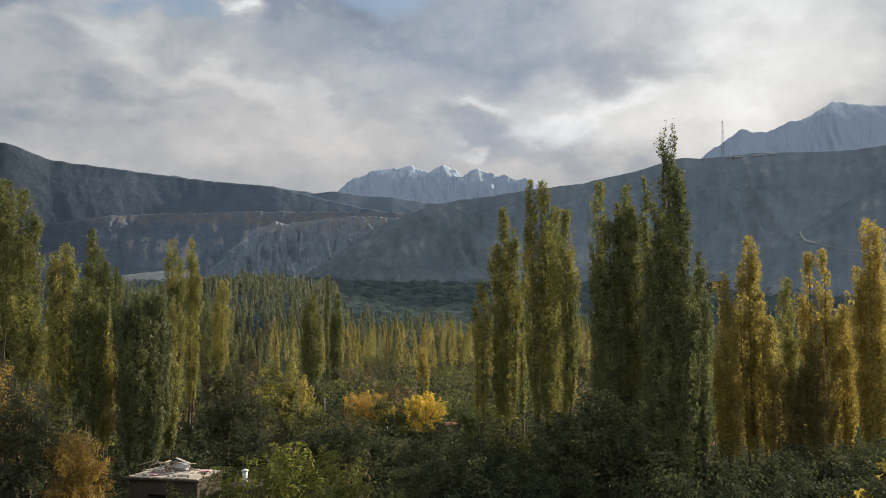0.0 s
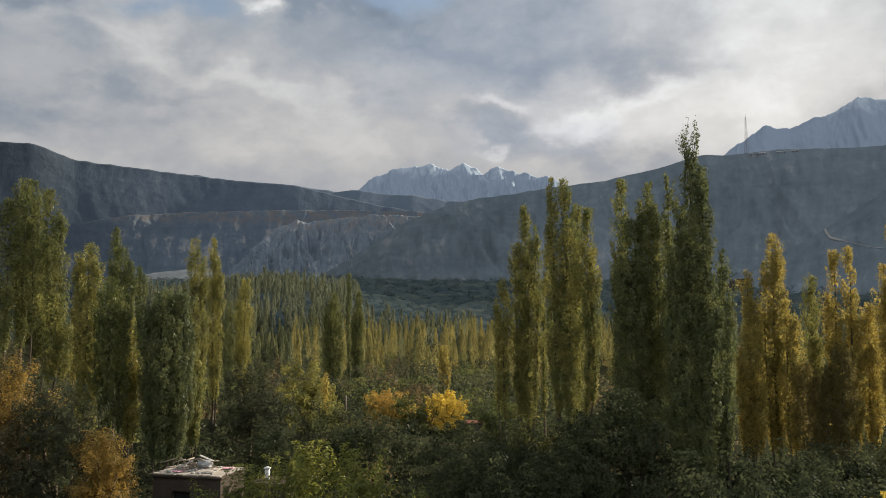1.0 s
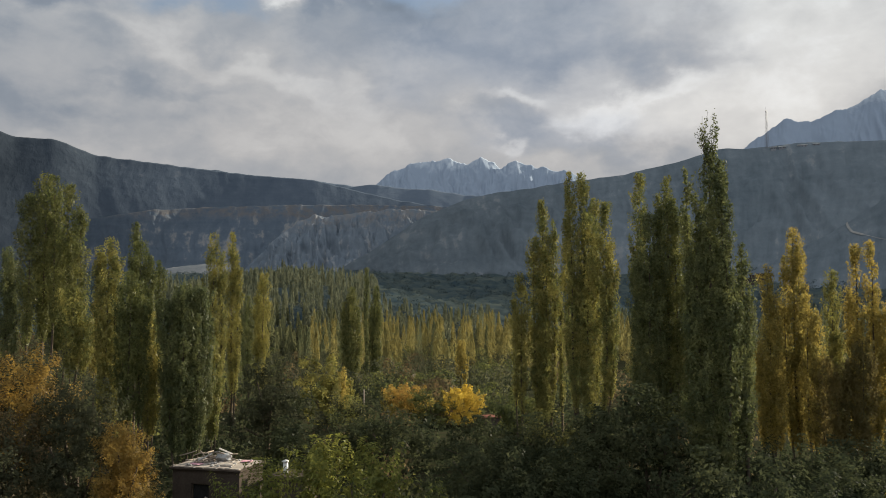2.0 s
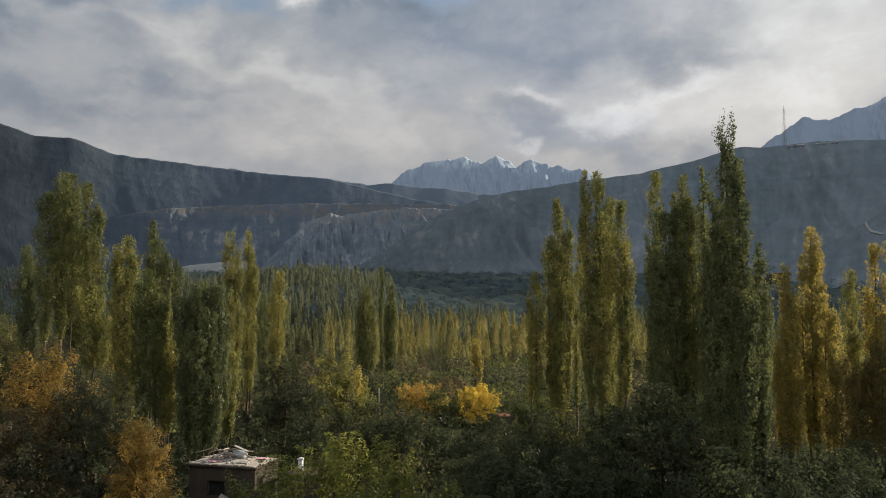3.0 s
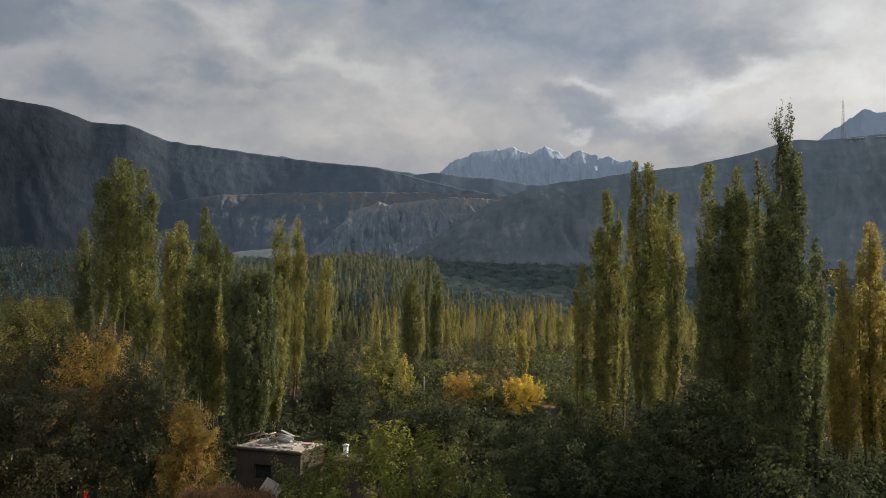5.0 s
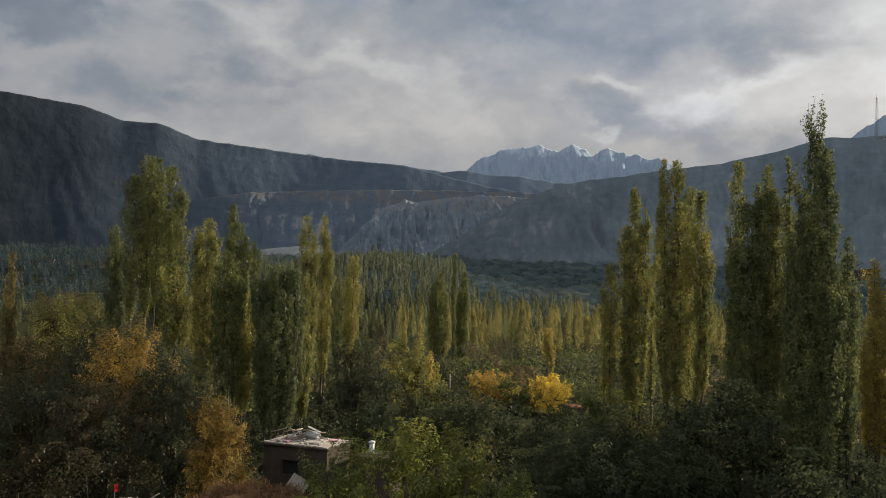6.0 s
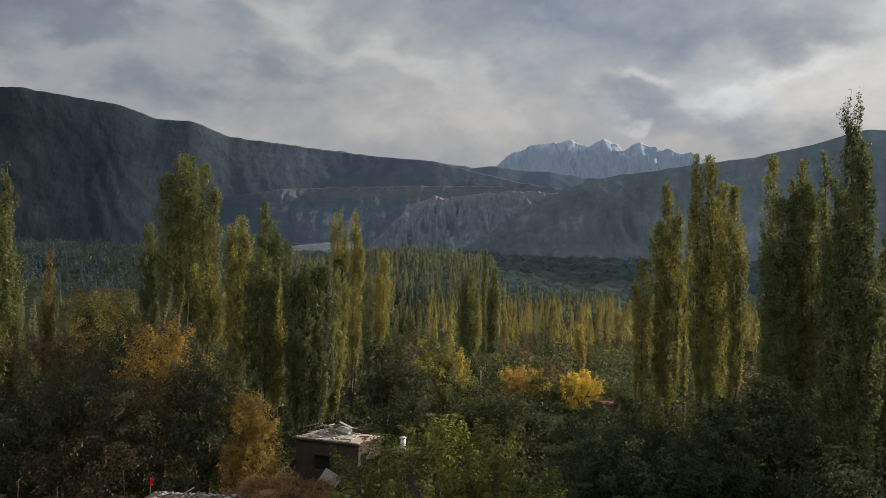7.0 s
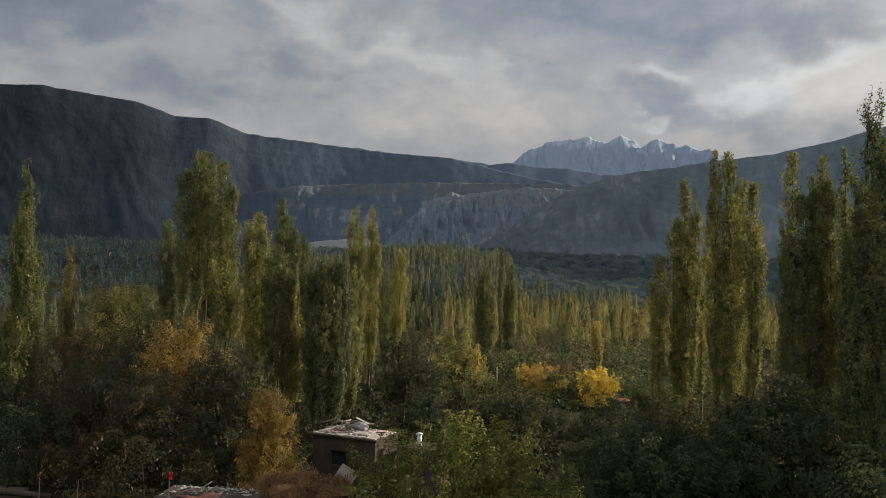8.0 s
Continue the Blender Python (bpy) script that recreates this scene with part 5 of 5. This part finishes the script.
def thin_pole(x, y, lean_x, lean_y, h, label):
    z = height_at(x, y)
    pole = tagged(part("pole", tube_bm([(0, 0, 0), (lean_x * 0.5 + 0.02, lean_y * 0.5, h * 0.55), (lean_x, lean_y, h)], [0.024, 0.018, 0.010], 6), BARK), label, "pole", "bare poles in the yard")
    pole.matrix_world = pose(x, y, z - 0.1)


def pole_to(x, y, tip, lean, label="thin bare stick standing in the yard"):
    thin_pole(x, y, lean, 0.0, tip - height_at(x, y) + 0.1, label)


pole_to(-15.5, 28.6, 6.15, -0.45)
pole_to(-16.8, 28.6, 5.6, 0.03)
pole_to(-18.6, 28.6, 5.4, 0.10)
pole_to(-20.0, 28.4, 5.6, 0.06)

stick = thing("flag", pose(-15.2, 29.2, height_at(-15.2, 29.2)), "small red cloth tied to a thin stick", "flag")
FLAG_TOP = 5.74 - height_at(-15.2, 29.2)
part("stick", tube_bm([(0, 0, 0), (0.02, 0, FLAG_TOP)], [0.02, 0.012], 6), WOOD, stick)
rag = bmesh.new()
bmesh.ops.create_grid(rag, x_segments=5, y_segments=8, size=0.5)
for v in rag.verts:
    x, y = v.co.x, v.co.y
    v.co = Vector((0.06 + x * 0.10 + 0.015 * math.sin(y * 6), 0.05 * math.sin(x * 5 + y * 3), FLAG_TOP - 0.15 + y * 0.25))
bmesh.ops.solidify(rag, geom=rag.faces[:], thickness=0.008)
part("cloth", rag, RED_CLOTH, stick, "bright red cloth")

rl = random.Random(14)
for i in range(7):
    x, y = -25.5 + rl.uniform(-3, 3.5), 33.5 + rl.uniform(-2, 2.5)
    l, a = rl.uniform(2.2, 4.0), rl.uniform(-25, 25)
    log = part("log", tube_bm([(-l / 2, 0, 0), (-l / 4, 0.03, 0.01), (l / 4, -0.02, 0), (l / 2, 0.02, 0.01)], [0.15, 0.15, 0.13, 0.11], 10), BARK)
    log.matrix_world = pose(x, y, height_at(x, y) + 0.12, 0, math.degrees(math.atan2(height_at(x - 1, y) - height_at(x + 1, y), 2.0)), a * 0.3)
    tagged(log, "felled grey log lying in the shaded yard", "log", "logs in the yard")

post = part("post", tube_bm([(0, 0, 0), (0, 0, 3.0), (0, 0, 4.2)], [0.08, 0.075, 0.07], 8), WOOD)
post.matrix_world = pose(-9.9, 95, height_at(-9.9, 95) - 0.1)
tagged(post, "pale post standing among the bushes", "post")


# ---- far things ----
def mast():
    a, r = radians(21.0), 1048.0
    x, y, z = r * math.sin(a), r * math.cos(a), 192.8
    h = 45.8
    m = thing("radio_mast", pose(x, y, z, 0, 0, 12), "slender steel lattice mast on the mountain crest", "mast")
    corner = [(1, 1), (-1, 1), (-1, -1), (1, -1)]

    def at(k, f):
        w = 1.7 * (1 - f) + 0.45 * f
        return Vector((corner[k % 4][0] * w, corner[k % 4][1] * w, f * h))

    for k in range(4):
        part("leg", tube_bm([at(k, 0), at(k, 0.5), at(k, 1)], [0.15, 0.13, 0.11], 6), DARK_STEEL, m)
    for i in range(12):
        for k in range(4):
            part("brace", tube_bm([at(k, i / 12), at(k + 1, (i + 1) / 12)], [0.06, 0.06], 4), DARK_STEEL, m)
    part("antenna", tube_bm([(0, 0, h), (0, 0, h + 4.5)], [0.14, 0.08], 6), DARK_STEEL, m)
    for i, f in enumerate((0.72, 0.84, 0.93)):
        part("dish", tube_bm([(0.9, -0.9, f * h), (1.2, -1.2, f * h), (1.35, -1.35, f * h)], [0.2, 0.5, 0.6], 10), WHITEWASH, m)


mast()


def far_house(x, y, z, w, d, h, turn, roof_mat, label, wall_mat=None):
    """A small flat-roofed house, with windows let into its front."""
    ho = thing("far_house", pose(x, y, z, 0, 0, turn), label, "house", "houses far off")
    part("wall", box_bm(-w / 2, -d / 2, -2.0, w / 2, d / 2, h, 0.1), wall_mat or MUD, ho)
    part("roof", box_bm(-w / 2 - 0.5, -d / 2 - 0.5, h + 0.01, w / 2 + 0.5, d / 2 + 0.5, h + 0.6, 0.08), roof_mat, ho)
    k = max(2, int(w / 3))
    for i in range(k):
        cx = -w / 2 + (i + 0.5) * w / k
        part("window", box_bm(cx - 0.6, -d / 2 - 0.06, h * 0.35, cx + 0.6, -d / 2 - 0.004, h * 0.8, 0.02), DARK_GLASS, ho)


rh = random.Random(3)
for az, w, mat in ((21.4, 6, SHEET), (21.9, 7, WHITEWASH), (23.1, 10, WHITEWASH), (23.9, 7, SHEET)):
    a, r = radians(az), 1055
    far_house(r * math.sin(a), r * math.cos(a), 13 + r * math.tan(radians(9.85)) - 4.6, w, 6, 3.0, -az + rh.uniform(-15, 15), mat, "small white-roofed house on the mountain crest", SLATE_WALL)
for i in range(11):
    a, r = radians(-37.5 + i * 0.95 + rh.uniform(-0.2, 0.2)), 690 + rh.uniform(-35, 45)
    x, y = r * math.sin(a), r * math.cos(a)
    far_house(x, y, height_at(x, y) + 2.4, rh.uniform(4.5, 7), 4.5, rh.uniform(2.6, 3.3), rh.uniform(10, 50), MUD, "low village house at the mountain's foot")
for i in range(6):
    a, r = radians(19.6 + i * 0.5), 700 + 22 * i
    x, y = r * math.sin(a), r * math.cos(a)
    far_house(x, y, height_at(x, y) + 6, rh.uniform(8, 13), 7, 4.5, rh.uniform(-50, 0), MUD, "low village house below the bare spur")


def footpath():
    """A pale track that lies on the spur's slope."""
    from mathutils.bvhtree import BVHTree
    me = SPUR.data
    tree = BVHTree.FromPolygons([v.co.copy() for v in me.vertices], [tuple(p.vertices) for p in me.polygons])
    pts = []
    legs = [(25.25, 5.15), (25.45, 4.85), (25.55, 4.5), (25.75, 4.2), (26.2, 4.05), (27.0, 3.8), (28.0, 3.5), (29.5, 3.3), (32, 3.2)]
    for (a0, e0), (a1, e1) in zip(legs, legs[1:]):
        for i in range(8):
            a, e = radians(a0 + (a1 - a0) * i / 8), radians(e0 + (e1 - e0) * i / 8)
            hit = tree.ray_cast(Vector((0, 0, 13)), Vector((math.sin(a) * math.cos(e), math.cos(a) * math.cos(e), math.sin(e))))
            if hit[0]:
                pts.append((hit[0], hit[1]))
    bm = bmesh.new()
    row = None
    for i, (p, nrm) in enumerate(pts):
        d = pts[min(i + 1, len(pts) - 1)][0] - pts[max(i - 1, 0)][0]
        side = d.cross(nrm).normalized() * ((0.95 if i < 24 else 0.22) + 0.18 * noise.noise(Vector((i * 0.7, 3, 0))))
        n = nrm if nrm.z > 0 else -nrm
        pair = (bm.verts.new(p + side + n * 0.7), bm.verts.new(p - side + n * 0.7))
        if row:
            bm.faces.new((row[0], row[1], pair[1], pair[0]))
        row = pair
    tagged(part("footpath", bm, TRACK), "pale track winding up the bare spur", "path", kind="structure")


footpath()
